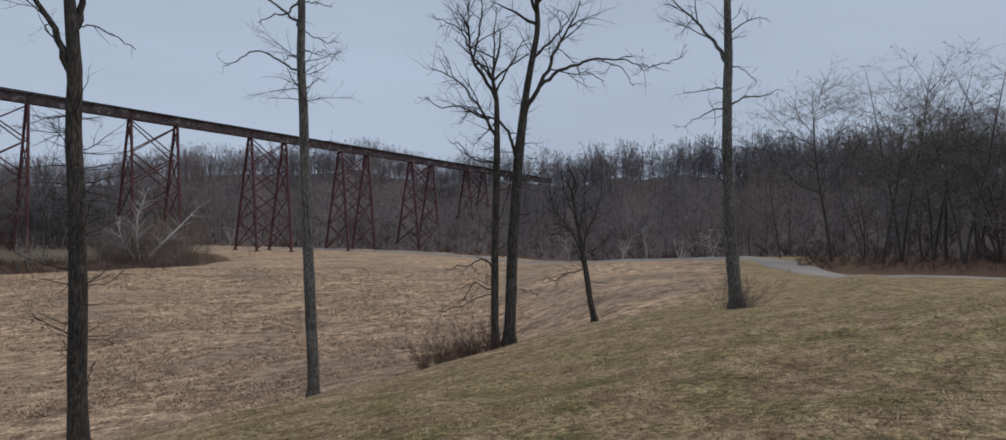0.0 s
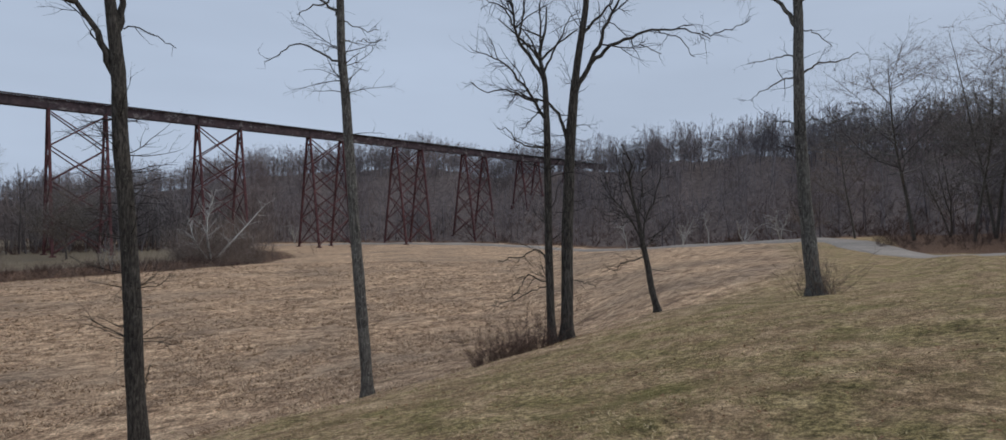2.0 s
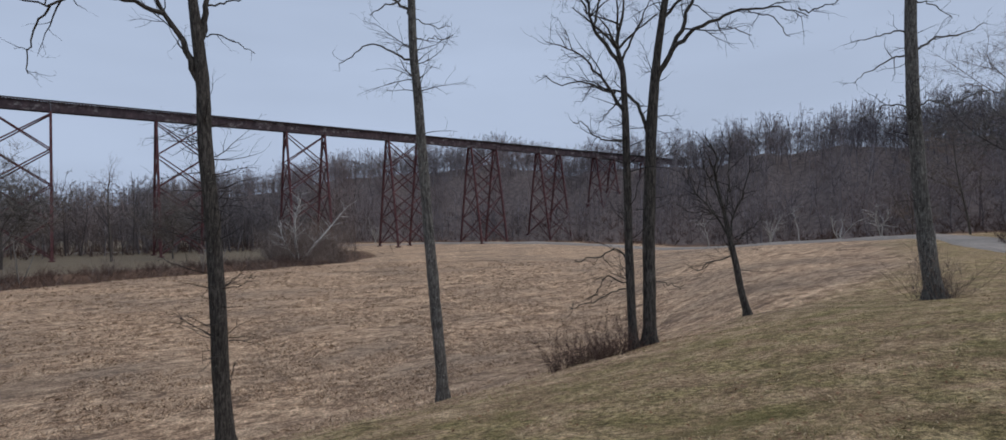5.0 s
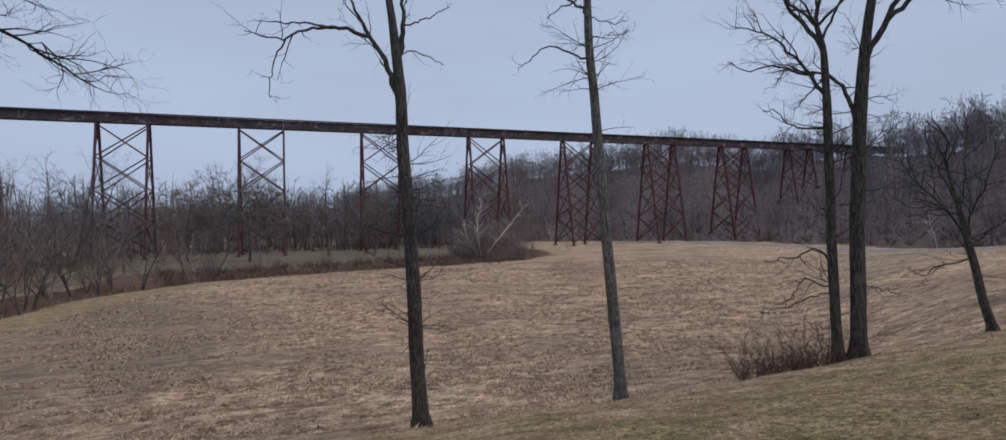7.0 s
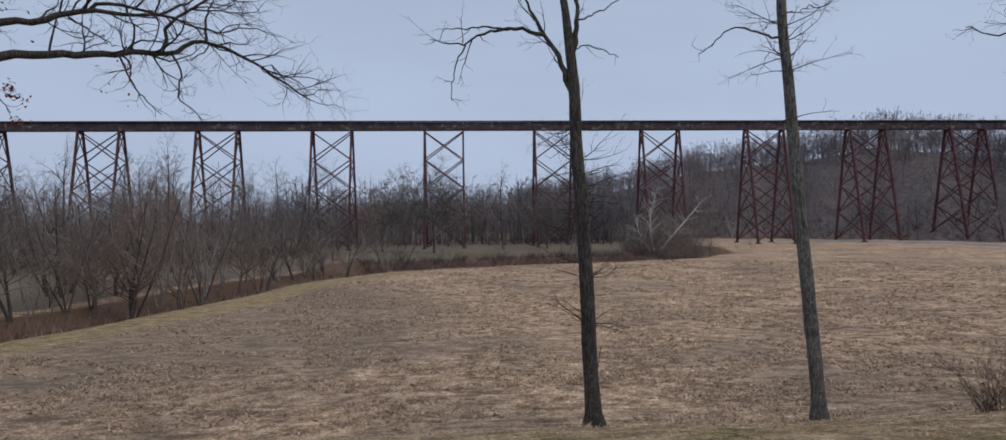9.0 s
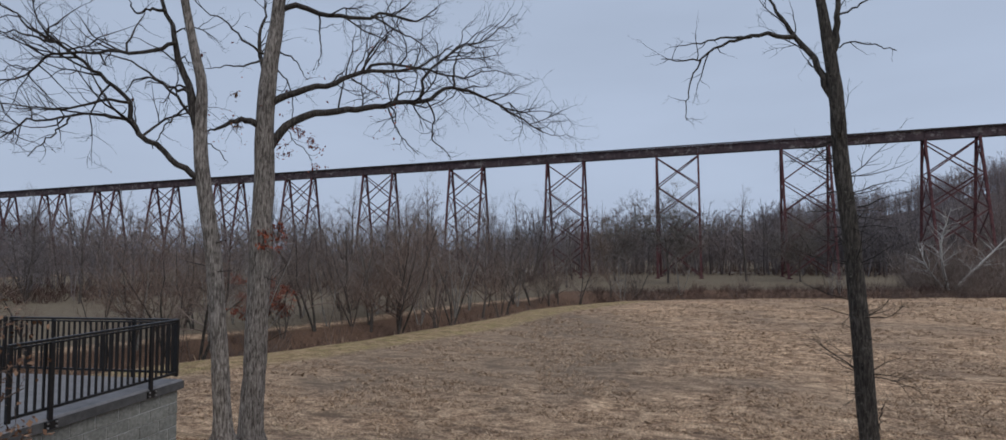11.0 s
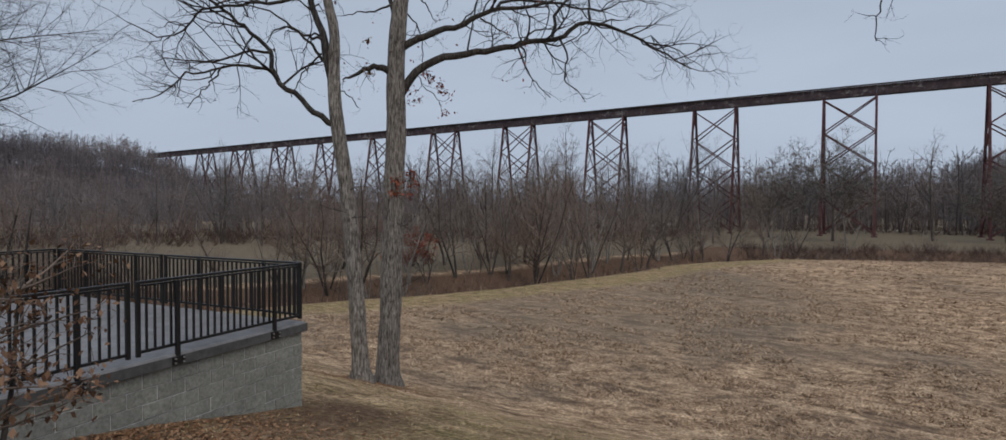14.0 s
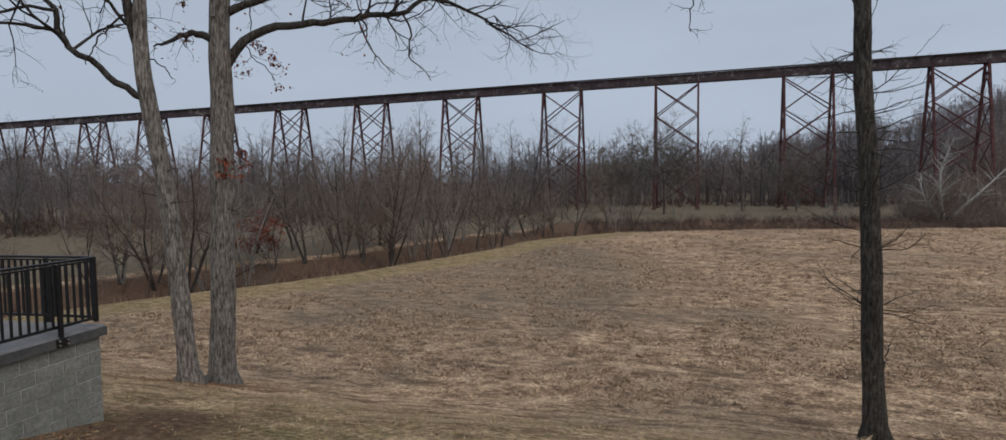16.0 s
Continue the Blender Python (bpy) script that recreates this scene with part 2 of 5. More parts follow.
def girder_material():
    m, n, l, b = material("weathered_girder_plate", 0.8, 0.0, 0.3)
    flake = noise_node(n, l, 0.5, 6.0, 0.7)
    streak = noise_node(n, l, 0.8, 5.0, 0.7, (1, 1, 0.2))
    peel = noise_node(n, l, 0.32, 7.0, 0.8, (1, 1, 1.6))
    col = ramp(n, l, flake, (0.3, (0.042, 0.032, 0.037)), (0.5, (0.08, 0.056, 0.061)), (0.72, (0.135, 0.098, 0.098)))
    col = mix(n, l, 0.6, col, ramp(n, l, streak, (0.3, (0.62, 0.62, 0.62)), (0.7, (1.3, 1.28, 1.25))), "MULTIPLY")
    col = mix(n, l, ramp(n, l, peel, (0.54, (0, 0, 0)), (0.62, (0.85, 0.85, 0.85))), col, (0.29, 0.265, 0.25))
    l.new(col, b.inputs["Base Color"])
    bump(n, l, b, flake, 0.4, 0.02)
    return m


def mottled(name, a, b_, c, scale, rough, height=0.01, spec=0.3, metal=0.0, each=0.0, stretch=(1, 1, 1)):
    m, n, l, b = material(name, rough, metal, spec)
    fine = noise_node(n, l, scale, 6.0, 0.65, stretch)
    broad = noise_node(n, l, scale * 0.08, 4.0, 0.6)
    col = ramp(n, l, fine, (0.28, a), (0.5, b_), (0.74, c))
    col = mix(n, l, 0.6, col, ramp(n, l, broad, (0.3, (0.72, 0.72, 0.72)), (0.7, (1.22, 1.22, 1.2))), "MULTIPLY")
    if each:
        own = n.new("ShaderNodeObjectInfo").outputs["Random"]
        col = mix(n, l, each, col, ramp(n, l, own, (0, (0.62, 0.62, 0.62)), (1, (1.35, 1.35, 1.32))), "MULTIPLY")
    l.new(col, b.inputs["Base Color"])
    bump(n, l, b, fine, 0.6, height)
    return m


RUST = rust_material()
PLATE = girder_material()
TIMBER = mottled("tarred_timber", (0.018, 0.016, 0.015), (0.04, 0.035, 0.031), (0.075, 0.066, 0.06), 6.0, 0.9)
BLOCK = mottled("split_face_block", (0.16, 0.161, 0.143), (0.255, 0.256, 0.23), (0.37, 0.368, 0.335), 22.0, 0.92, 0.012, 0.2, 0.0, 0.22)
MORTAR = mottled("pale_mortar", (0.45, 0.445, 0.42), (0.58, 0.57, 0.55), (0.68, 0.67, 0.645), 20.0, 0.95)
SLAB = mottled("damp_concrete", (0.11, 0.108, 0.11), (0.17, 0.166, 0.17), (0.24, 0.235, 0.24), 5.0, 0.5, 0.004, 0.45)
# darker concrete than SLAB, for the thin bands on the slab's edge faces
EDGE = mottled("dark_slab_edge", (0.05, 0.05, 0.05), (0.085, 0.084, 0.083), (0.135, 0.132, 0.13), 6.0, 0.7, 0.004, 0.35)
IRON = mottled("black_powder_coat", (0.007, 0.007, 0.008), (0.011, 0.011, 0.012), (0.018, 0.018, 0.019), 14.0, 0.42, 0.001, 0.4)
BOLT = mottled("zinc_bolt", (0.2, 0.2, 0.2), (0.34, 0.34, 0.34), (0.45, 0.45, 0.45), 40.0, 0.45, 0.001, 0.5, 0.6)
ROAD = mottled("worn_asphalt", (0.23, 0.205, 0.18), (0.31, 0.278, 0.246), (0.39, 0.353, 0.315), 3.0, 0.95, 0.01, 0.05)


# ---- mesh helpers ----
def mesh_from(name, verts, faces, mat, smooth=False):
    """A mesh from arrays; faces has 3 or 4 columns."""
    me = bpy.data.meshes.new(name)
    verts, faces = np.asarray(verts, np.float32), np.asarray(faces, np.int32)
    k = faces.shape[1]
    me.vertices.add(len(verts))
    me.vertices.foreach_set("co", verts.ravel())
    me.loops.add(faces.size)
    me.loops.foreach_set("vertex_index", faces.ravel())
    me.polygons.add(len(faces))
    me.polygons.foreach_set("loop_start", np.arange(0, faces.size, k, dtype=np.int32))
    me.polygons.foreach_set("loop_total", np.full(len(faces), k, np.int32))
    me.polygons.foreach_set("use_smooth", np.full(len(faces), smooth))
    me.update(calc_edges=True)
    me.materials.append(mat)
    return me


def part(name, bm, mat, parent=None, label=""):
    """Links a bmesh, or a finished mesh, as one object under a thing or a part."""
    if isinstance(bm, bmesh.types.BMesh):
        me = bpy.data.meshes.new(name)
        bmesh.ops.recalc_face_normals(bm, faces=bm.faces)
        bm.to_mesh(me)
        bm.free()
        me.materials.append(mat)
    else:
        me = bm
    ob = new(name, me)
    ob.parent = parent
    if label:
        ob["label"] = label
    return ob


def box(bm, lo, hi, bevel=0.0, m=None):
    """A box between two corners, its edges rounded a little."""
    c = [(a + b) / 2 for a, b in zip(lo, hi)]
    s = [b - a for a, b in zip(lo, hi)]
    made = bmesh.ops.create_cube(bm, size=1.0, matrix=(m or Matrix()) @ Matrix.Translation(c) @ Matrix.Diagonal((*s, 1)))
    if bevel:
        edges = {e for v in made["verts"] for e in v.link_edges}
        bmesh.ops.bevel(bm, geom=list(edges), offset=bevel, segments=1, affect="EDGES")


def beam(bm, a, b, wide, deep, side=Vector((0, 1, 0)), channel=True):
    """A rolled beam from a to b: two flanges and a web, or a plain bar."""
    a, b = Vector(a), Vector(b)
    t = (b - a).normalized()
    u = (side - t * side.dot(t)).normalized()
    v = t.cross(u)
    slices = ((-1, -0.72, -1, 1), (0.72, 1, -1, 1), (-0.72, 0.72, -0.2, 0.2)) if channel else ((-1, 1, -1, 1),)
    for u0, u1, v0, v1 in slices:
        ring = []
        for p in (a, b):
            ring.append([bm.verts.new(p + u * (wide / 2 * x) + v * (deep / 2 * y)) for x, y in ((u0, v0), (u1, v0), (u1, v1), (u0, v1))])
        for i in range(4):
            bm.faces.new((ring[0][i], ring[0][(i + 1) % 4], ring[1][(i + 1) % 4], ring[1][i]))
        bm.faces.new(ring[0][::-1])
        bm.faces.new(ring[1])


def tubes(lines):
    """Vertices and quads of round tapering stems: lines of (points, radii, sides)."""
    groups = {}
    for p, r, s in lines:
        groups.setdefault((len(p), s), []).append((p, r))
    vs, fs, at = [], [], 0
    for (n, s), some in groups.items():
        p = np.array([a for a, _ in some], float)
        r = np.array([b for _, b in some], float)
        t = np.gradient(p, axis=1)
        t /= np.linalg.norm(t, axis=2, keepdims=True) + 1e-9
        mean = np.abs(t.mean(1))
        ref = np.eye(3)[np.argmin(mean, axis=1)][:, None, :]
        u = ref - t * (t * ref).sum(2, keepdims=True)
        u /= np.linalg.norm(u, axis=2, keepdims=True) + 1e-9
        w = np.cross(t, u)
        ang = np.arange(s) * 2 * np.pi / s
        ring = p[:, :, None] + r[:, :, None, None] * (u[:, :, None] * np.cos(ang)[:, None] + w[:, :, None] * np.sin(ang)[:, None])
        vs.append(ring.reshape(-1, 3))
        i, j = np.meshgrid(np.arange(n - 1), np.arange(s), indexing="ij")
        quad = np.stack([i * s + j, i * s + (j + 1) % s, (i + 1) * s + (j + 1) % s, (i + 1) * s + j], -1).reshape(-1, 4)
        fs.append((quad[None] + (np.arange(len(some)) * n * s)[:, None, None] + at).reshape(-1, 4))
        at += len(some) * n * s
    return np.concatenate(vs), np.concatenate(fs)


def stem_shapes(lines, slim=False):
    """Triangles of many stems: tubes, and cones for the two-point twigs (slim: single slivers, for what stays far off)."""
    long = [q for q in lines if len(q[0]) > 2]
    tips = [q for q in lines if len(q[0]) == 2]
    vs, fs, at = [], [], 0
    if long:
        v, f = tubes(long)
        vs.append(v)
        fs.append(np.concatenate([f[:, (0, 1, 2)], f[:, (0, 2, 3)]]))
        at = len(v)
    if tips:
        a, b = np.array([q[0][0] for q in tips], float), np.array([q[0][1] for q in tips], float)
        r = np.array([q[1][0] for q in tips])[:, None]
        t = (b - a) / (np.linalg.norm(b - a, axis=1, keepdims=True) + 1e-9)
        ref = np.eye(3)[np.argmin(np.abs(t), axis=1)]
        u = np.cross(t, ref)
        u /= np.linalg.norm(u, axis=1, keepdims=True) + 1e-9
        w = np.cross(t, u)
        if slim:
            spin = np.arange(len(tips))[:, None] * 2.4
            u = (u * np.cos(spin) + w * np.sin(spin)) * r * 1.35
            i = np.arange(len(tips))[:, None] * 3 + at
            vs.append(np.stack([a + u, a - u, b], 1).reshape(-1, 3))
            fs.append(i + (0, 1, 2))
            return np.concatenate(vs), np.concatenate(fs)
        v = np.stack([a + u * r, a - u * r * 0.5 + w * r * 0.87, a - u * r * 0.5 - w * r * 0.87, b], 1)
        i = np.arange(len(tips))[:, None] * 4 + at
        vs.append(v.reshape(-1, 3))
        fs.append(np.concatenate([i + (0, 1, 3), i + (1, 2, 3), i + (2, 0, 3)]))
    return np.concatenate(vs), np.concatenate(fs)


def ease(a, b, x):
    k = np.clip((np.asarray(x, float) - a) / (b - a), 0, 1)
    return k * k * (3 - 2 * k)


WAVES = np.random.default_rng(5).normal(size=(24, 4))


def lumps(x, y, size):
    """Soft irregular swells about `size` metres across, from -1 to 1."""
    out = 0.0
    for kx, ky, ph, amp in WAVES:
        out = out + np.sin((kx * x + ky * y) * 4.2 / size + ph * 9)
    return out / 7.0


# ---- the land ----
CREEK = np.array([(-110, 6), (-62, 17), (-47, 31), (-39, 46), (-33, 62), (-30, 82), (-18, 104), (14, 116), (45, 126), (58, 142), (66, 165), (70, 215), (60, 300)], float)
SLOPE_Y = (-200, -60, -10, 1.5, 10, 14, 18.5, 22.3, 26, 32, 3000)
SLOPE_Z = (4.0, 2.0, -0.25, -1.65, -3.15, -4.1, -5.85, -7.05, -7.55, -7.7, -7.7)
EDGE_AZ = (-180, -140, -100, -75, -66, -61, -50, -35, -15, 0, 10, 16, 22, 29, 36, 43, 50, 60, 68, 76, 84, 91, 98, 112, 140, 180)
EDGE_R = (240, 220, 220, 250, 272, 285, 380, 480, 600, 520, 350, 305, 272, 260, 248, 234, 219, 196, 185, 158, 127, 107, 98, 98, 160, 240)
EDGE_H = (12, 14, 20, 27, 28, 17, 12, 9, 15, 26, 30, 31, 37, 40, 43, 36, 35.5, 37, 38, 32, 25, 22, 20, 20, 18, 12)


def creek_off(x, y):
    """Distance from the creek's line, and on which side (positive: beyond it)."""
    x, y = np.asarray(x, float), np.asarray(y, float)
    best, side = np.full(x.shape, 1e9), np.ones(x.shape)
    for (ax, ay), (bx, by) in zip(CREEK[:-1], CREEK[1:]):
        dx, dy = bx - ax, by - ay
        k = np.clip(((x - ax) * dx + (y - ay) * dy) / (dx * dx + dy * dy), 0, 1)
        d = np.hypot(x - ax - k * dx, y - ay - k * dy)
        s = dx * (y - ay) - dy * (x - ax)
        side = np.where(d < best, np.sign(s), side)
        best = np.minimum(d, best)
    return best, side


def woods(x, y):
    """How far a place lies inside the woods' edge (negative: outside), and the hill's height there."""
    a, r = np.degrees(np.arctan2(x, y)), np.hypot(x, y)
    return r - np.interp(a, EDGE_AZ, EDGE_R) - 5 * np.sin(a * 0.9) - 3 * np.sin(a * 2.3), np.interp(a, EDGE_AZ, EDGE_H)


def slope_u(x, y):
    return y * 26 / (26 + 90 * ease(10, 110, x))


def land(x, y):
    x, y = np.asarray(x, float), np.asarray(y, float)
    u = slope_u(x, y)
    z = np.interp(u - 0.8, SLOPE_Y, SLOPE_Z) * 0.5 + np.interp(u + 0.8, SLOPE_Y, SLOPE_Z) * 0.5
    z = z + np.interp(x, (-9, 0, 8, 14, 22, 28, 40, 75), (-0.25, 0.1, 0.06, 0.25, -0.08, -0.62, -0.45, -0.6)) * (1 - ease(22, 32, u))
    d, side = creek_off(x, y)
    z = z - 1.7 * np.exp(-(d / 4.5) ** 2) * ease(5, 20, y + 0.2 * x + 22)
    inside, high = woods(x, y)
    hill = high * ease(0, 105, inside)
    z = z + hill * (1 + 0.05 * lumps(x, y, 60))
    az, far = np.degrees(np.arctan2(x, y)), np.hypot(x, y)
    z = z + np.interp(az, (72, 76, 79, 81, 84, 88, 110), (0, -0.4, 0.25, 0.25, -0.15, -0.55, -0.4)) * np.exp(-((far - 44) / 9) ** 2)      # a low crest
    z = z - np.interp(az, (70, 75, 79, 84, 91, 105, 120), (0, 0.35, 1.0, 1.0, 1.1, 1.1, 0)) * np.exp(-((far - 69) / 13) ** 2)   # the lane's dip
    z = z - 0.75 * np.interp(az, (42, 52, 68, 76), (0, 1, 1, 0)) * ease(95, 135, far) * (1 - ease(215, 260, far))
    near = np.exp(-(np.hypot(x, y) / 130) ** 2)
    return z + 0.05 * lumps(x, y, 3.1) * near + 0.15 * lumps(x, y, 17) * ease(28, 60, np.hypot(x, y))


def land_at(x, y):
    return float(land(np.array([x]), np.array([y]))[0])


def spaced(lo, hi, a, b, fine, grow, far):
    """Grid lines: fine between a and b, ever wider outwards."""
    lines = list(np.arange(a, b + 1e-6, fine))
    step, at = fine, b
    while at < hi:
        step = min(step * grow, far)
        at += step
        lines.append(at)
    step, at = fine, a
    while at > lo:
        step = min(step * grow, far)
        at -= step
        lines.insert(0, at)
    return np.array(lines)


def build_ground():
    gx, gy = spaced(-2600, 2600, -30, 44, 0.8, 1.055, 140), spaced(-900, 2600, -4, 34, 0.8, 1.045, 140)
    x, y = np.meshgrid(gx, gy)
    x, y = x.ravel(), y.ravel()
    z = land(x, y)
    nx, ny = len(gx), len(gy)
    i, j = np.meshgrid(np.arange(nx - 1), np.arange(ny - 1))
    a = (j * nx + i).ravel()
    me = mesh_from("ground", np.stack([x, y, z], 1), np.stack([a, a + 1, a + nx + 1, a + nx], 1), GROUND, True)
    u, (d, side), (inside, _) = slope_u(x, y), creek_off(x, y), woods(x, y)
    shift = ease(18, 50, x)
    near_left = 1 - ease(-6, 8, x)
    green = (1 - ease(8 - 3 * shift + 4 * near_left, 19 - 8 * shift + 8 * near_left, u)) * 0.95
    green = green * (1 - 0.42 * near_left * ease(3, 9, y))
    green = np.maximum(green, 1.0 * ease(5.5, 7.5, d) * (1 - ease(10, 15, d)) * (side < 0) * (y < 95))
    litter = np.maximum(1.15 * (1 - ease(4.5, 7.5, np.where((side > 0) & (x > -28) & (x < 62), d * 0.42, d))) * (y > 12), 1.2 * ease(-9, -1, inside))
    wall = (x > -11.5) & (x < -6.0) & (y < 13)
    litter = np.maximum(litter, np.where(wall, 0.6 * (1 - ease(0.7, 2.4, np.abs(x + 8.2 + 0.16 * (y - 8)))), 0))
    litter = np.maximum(litter, 0.95 * (1 - ease(0.5, 1.9, np.hypot(x + 14.7, y - 18.3))))
    far, az = np.hypot(x, y), np.degrees(np.arctan2(x, y))
    litter = np.maximum(litter, 1.1 * ease(70, 75, far) * ease(76.5, 79, az) * (1 - ease(110, 125, az)))
    damp = np.maximum(1.1 * np.exp(-((x + 18) / 18) ** 2 - ((y - 52) / 27) ** 2), 0.35 * np.exp(-((x - 3) / 23) ** 2 - ((y - 36) / 13) ** 2))
    pale = ease(6, 10, d) * (side > 0) * (1 - ease(-20, 0, inside))
    for key, values in (("green", green), ("litter", litter), ("pale", pale), ("floor", 1.2 * ease(-2, 12, inside)), ("damp", damp)):
        me.attributes.new(key, "FLOAT", "POINT").data.foreach_set("value", values.astype(np.float32))
    tagged(new("ground", me), "sloping winter turf and straw meadow with a creek cut", "ground", kind="structure")


build_ground()


def smooth_line(points, count):
    """A curve through the points, evenly resampled."""
    p = np.array(points, float)
    p = np.vstack([2 * p[0] - p[1], p, 2 * p[-1] - p[-2]])
    out = []
    for a, b, c, d in zip(p[:-3], p[1:-2], p[2:-1], p[3:]):
        for k in np.linspace(0, 1, 12, endpoint=False):
            out.append(0.5 * (2 * b + (c - a) * k + (2 * a - 5 * b + 4 * c - d) * k ** 2 + (3 * b - a - 3 * c + d) * k ** 3))
    out.append(p[-2])
    out = np.array(out)
    s = np.r_[0, np.cumsum(np.linalg.norm(np.diff(out, axis=0), axis=1))]
    k = np.linspace(0, s[-1], count)
    return np.stack([np.interp(k, s, out[:, i]) for i in range(out.shape[1])], 1)


def build_road():
    """A narrow paved lane: over the crest, down to the meadow's far side and under the viaduct."""
    mid = smooth_line([(96, -60), (76, -24), (68, -6), (65, 6), (66, 14), (77, 19.5), (92, 25.5), (112, 35), (128, 50), (137, 70), (142, 98), (143, 128), (138, 165), (118, 200), (70, 222), (10, 236), (-60, 250), (-140, 262)], 260)
    t = np.gradient(mid, axis=0)
    t /= np.linalg.norm(t, axis=1, keepdims=True)
    side = np.stack([-t[:, 1], t[:, 0]], 1)
    rows = []
    bank = 0.4 * ease(98, 122, mid[:, 0])                # the far stretch runs on a low bank with a gravel shoulder
    for off, up in ((-3.4, -0.7), (-2.5, 0.14), (-1.2, 0.2), (0, 0.2), (1.2, 0.17), (2.5, 0.08), (3.6, -0.8)):
        q = mid + side * off
        rows.append(np.c_[q, np.maximum(land(q[:, 0], q[:, 1]), land(mid[:, 0], mid[:, 1])) + up + (bank if abs(off) < 3 else 0)])
    v = np.stack(rows, 1)
    n, k = v.shape[:2]
    i, j = np.meshgrid(np.arange(n - 1), np.arange(k - 1), indexing="ij")
    a = (i * k + j).ravel()
    tagged(new("road", mesh_from("road", v.reshape(-1, 3), np.stack([a, a + 1, a + k + 1, a + k], 1), ROAD, True)), "narrow pale grey paved lane across the meadow", "road", kind="structure")


build_road()

# ---- the railway viaduct ----
PITCH, BAY, MID_X, MID_Y, LOW, HIGH = 35.05, 12.2, -8.0, 187.1, 29.7, 32.1
SPAN = PITCH - BAY


def leg_foot(x, s):
    """Where a battered leg meets the ground, one in six outwards."""
    z = -8.0
    for _ in range(6):
        y = MID_Y + s * (1.1 + (LOW - z) / 6.0)
        z = land_at(x, y)
    return Vector((x, MID_Y + s * (1.1 + (LOW - z) / 6.0), z))


def trestle_tower(k):
    x = MID_X + PITCH * (k - 2)
    base = tagged(new("trestle_tower"), "rust-red lattice steel trestle tower under the viaduct", "trestle tower", "viaduct towers")
    base.location = (x, MID_Y, -8)
    shift = Vector((x, MID_Y, -8))
    legs = {}
    for e in (-1, 1):
        for s in (-1, 1):
            foot = leg_foot(x + e * BAY / 2, s)
            top = Vector((x + e * BAY / 2, MID_Y + s * 1.1, LOW))
            bm = bmesh.new()
            beam(bm, foot - shift - Vector((0, 0, 0.6)), top - shift, 0.62, 0.56)
            box(bm, foot - shift + Vector((-0.7, -0.7, -1.6)), foot - shift + Vector((0.7, 0.7, 0.35)), 0.08)
            part("leg", bm, RUST, base)
            legs[e, s] = (top - shift, foot - shift)
    tall = min((a - b).length for a, b in legs.values())
    panels = max(1, round(tall / 9.4))

    def on(e, s, f):
        a, b = legs[e, s]
        return a + (b - a) * (0.012 + f * 0.965)
    for i in range(panels):
        f, g = i / panels, (i + 1) / panels
        for s in (-1, 1):
            for e in (-1, 1):
                bm = bmesh.new()
                beam(bm, on(e, s, f), on(-e, s, g), 0.24, 0.32 if e > 0 else 0.3)
                part("brace", bm, RUST, base)
        for e in (-1, 1):
            for s in (-1, 1):
                bm = bmesh.new()
                beam(bm, on(e, s, f), on(e, -s, g), 0.2, 0.22, Vector((1, 0, 0)))
                part("brace", bm, RUST, base)
    for e in (-1, 1):
        bm = bmesh.new()
        beam(bm, on(e, -1, 0.0), on(e, 1, 0.0), 0.3, 0.5, Vector((1, 0, 0)))
        part("cross_beam", bm, RUST, base)


for k in range(-8, 10):
    trestle_tower(k)


def girder_meshes(length):
    """One plate girder with flanges and stiffeners, and the ties and rails on top, centred on the span."""
    bm = bmesh.new()
    h = length / 2 - 0.02
    deep = HIGH - LOW
    box(bm, (-h, -0.03, 0.05), (h, 0.03, deep - 0.05))
    box(bm, (-h, -0.24, 0), (h, 0.24, 0.06))
    box(bm, (-h, -0.24, deep - 0.06), (h, 0.24, deep))
    n = round(length / 1.9)
    for i in range(n + 1):
        x = -h + 0.08 + (2 * h - 0.16) * i / n
        w = 0.12 if 0 < i < n else 0.2
        box(bm, (x - 0.05, -w, 0.06), (x + 0.05, w, deep - 0.06))
    return bm


def build_deck_ties(length):
    bm = bmesh.new()
    rng = random.Random(3)
    n = round(length / 0.62)
    for i in range(n):
        x = -length / 2 + (i + 0.5) * length / n
        j = rng.uniform(-0.05, 0.05)
        box(bm, (x - 0.13, -1.75 + j, 0), (x + 0.13, 1.75 + j, 0.24))
    for s in (-1, 1):
        box(bm, (-length / 2, s * 1.7 - 0.1, 0.24), (length / 2, s * 1.7 + 0.1, 0.42))
    return bm


def girder_span(length):
    span = tagged(new("girder_span"), "weathered steel plate girder span with peeling pale paint", "bridge girder", "viaduct girder spans")
    for s in (-1, 1):
        g = part("plate_girder", girder_meshes(length), PLATE, span)
        g.location = (0, s * 1.0, LOW)
    t = part("sleeper_deck", build_deck_ties(length), TIMBER, span, "dark tarred timber sleepers and guard beams")
    t.location, t["kind"] = (0, 0, HIGH), "stuff"
    for s in (-0.72, 0.72):
        bm = bmesh.new()
        box(bm, (-length / 2, s - 0.04, HIGH + 0.24), (length / 2, s + 0.04, HIGH + 0.4))
        part("rail", bm, RUST, span)
    return span


short, long_ = girder_span(BAY), girder_span(SPAN)
short.matrix_basis, long_.matrix_basis = pose(MID_X, MID_Y, 0), pose(MID_X + PITCH / 2, MID_Y, 0)
for k in range(-8, 11):
    x = MID_X + PITCH * (k - 2)
    if k != 2 and k < 10:
        copy_thing(short, pose(x, MID_Y, 0))
    if k != 2 and -8 <= k < 10:
        copy_thing(long_, pose(x + PITCH / 2, MID_Y, 0))
copy_thing(long_, pose(MID_X + PITCH * (-10.5), MID_Y, 0))


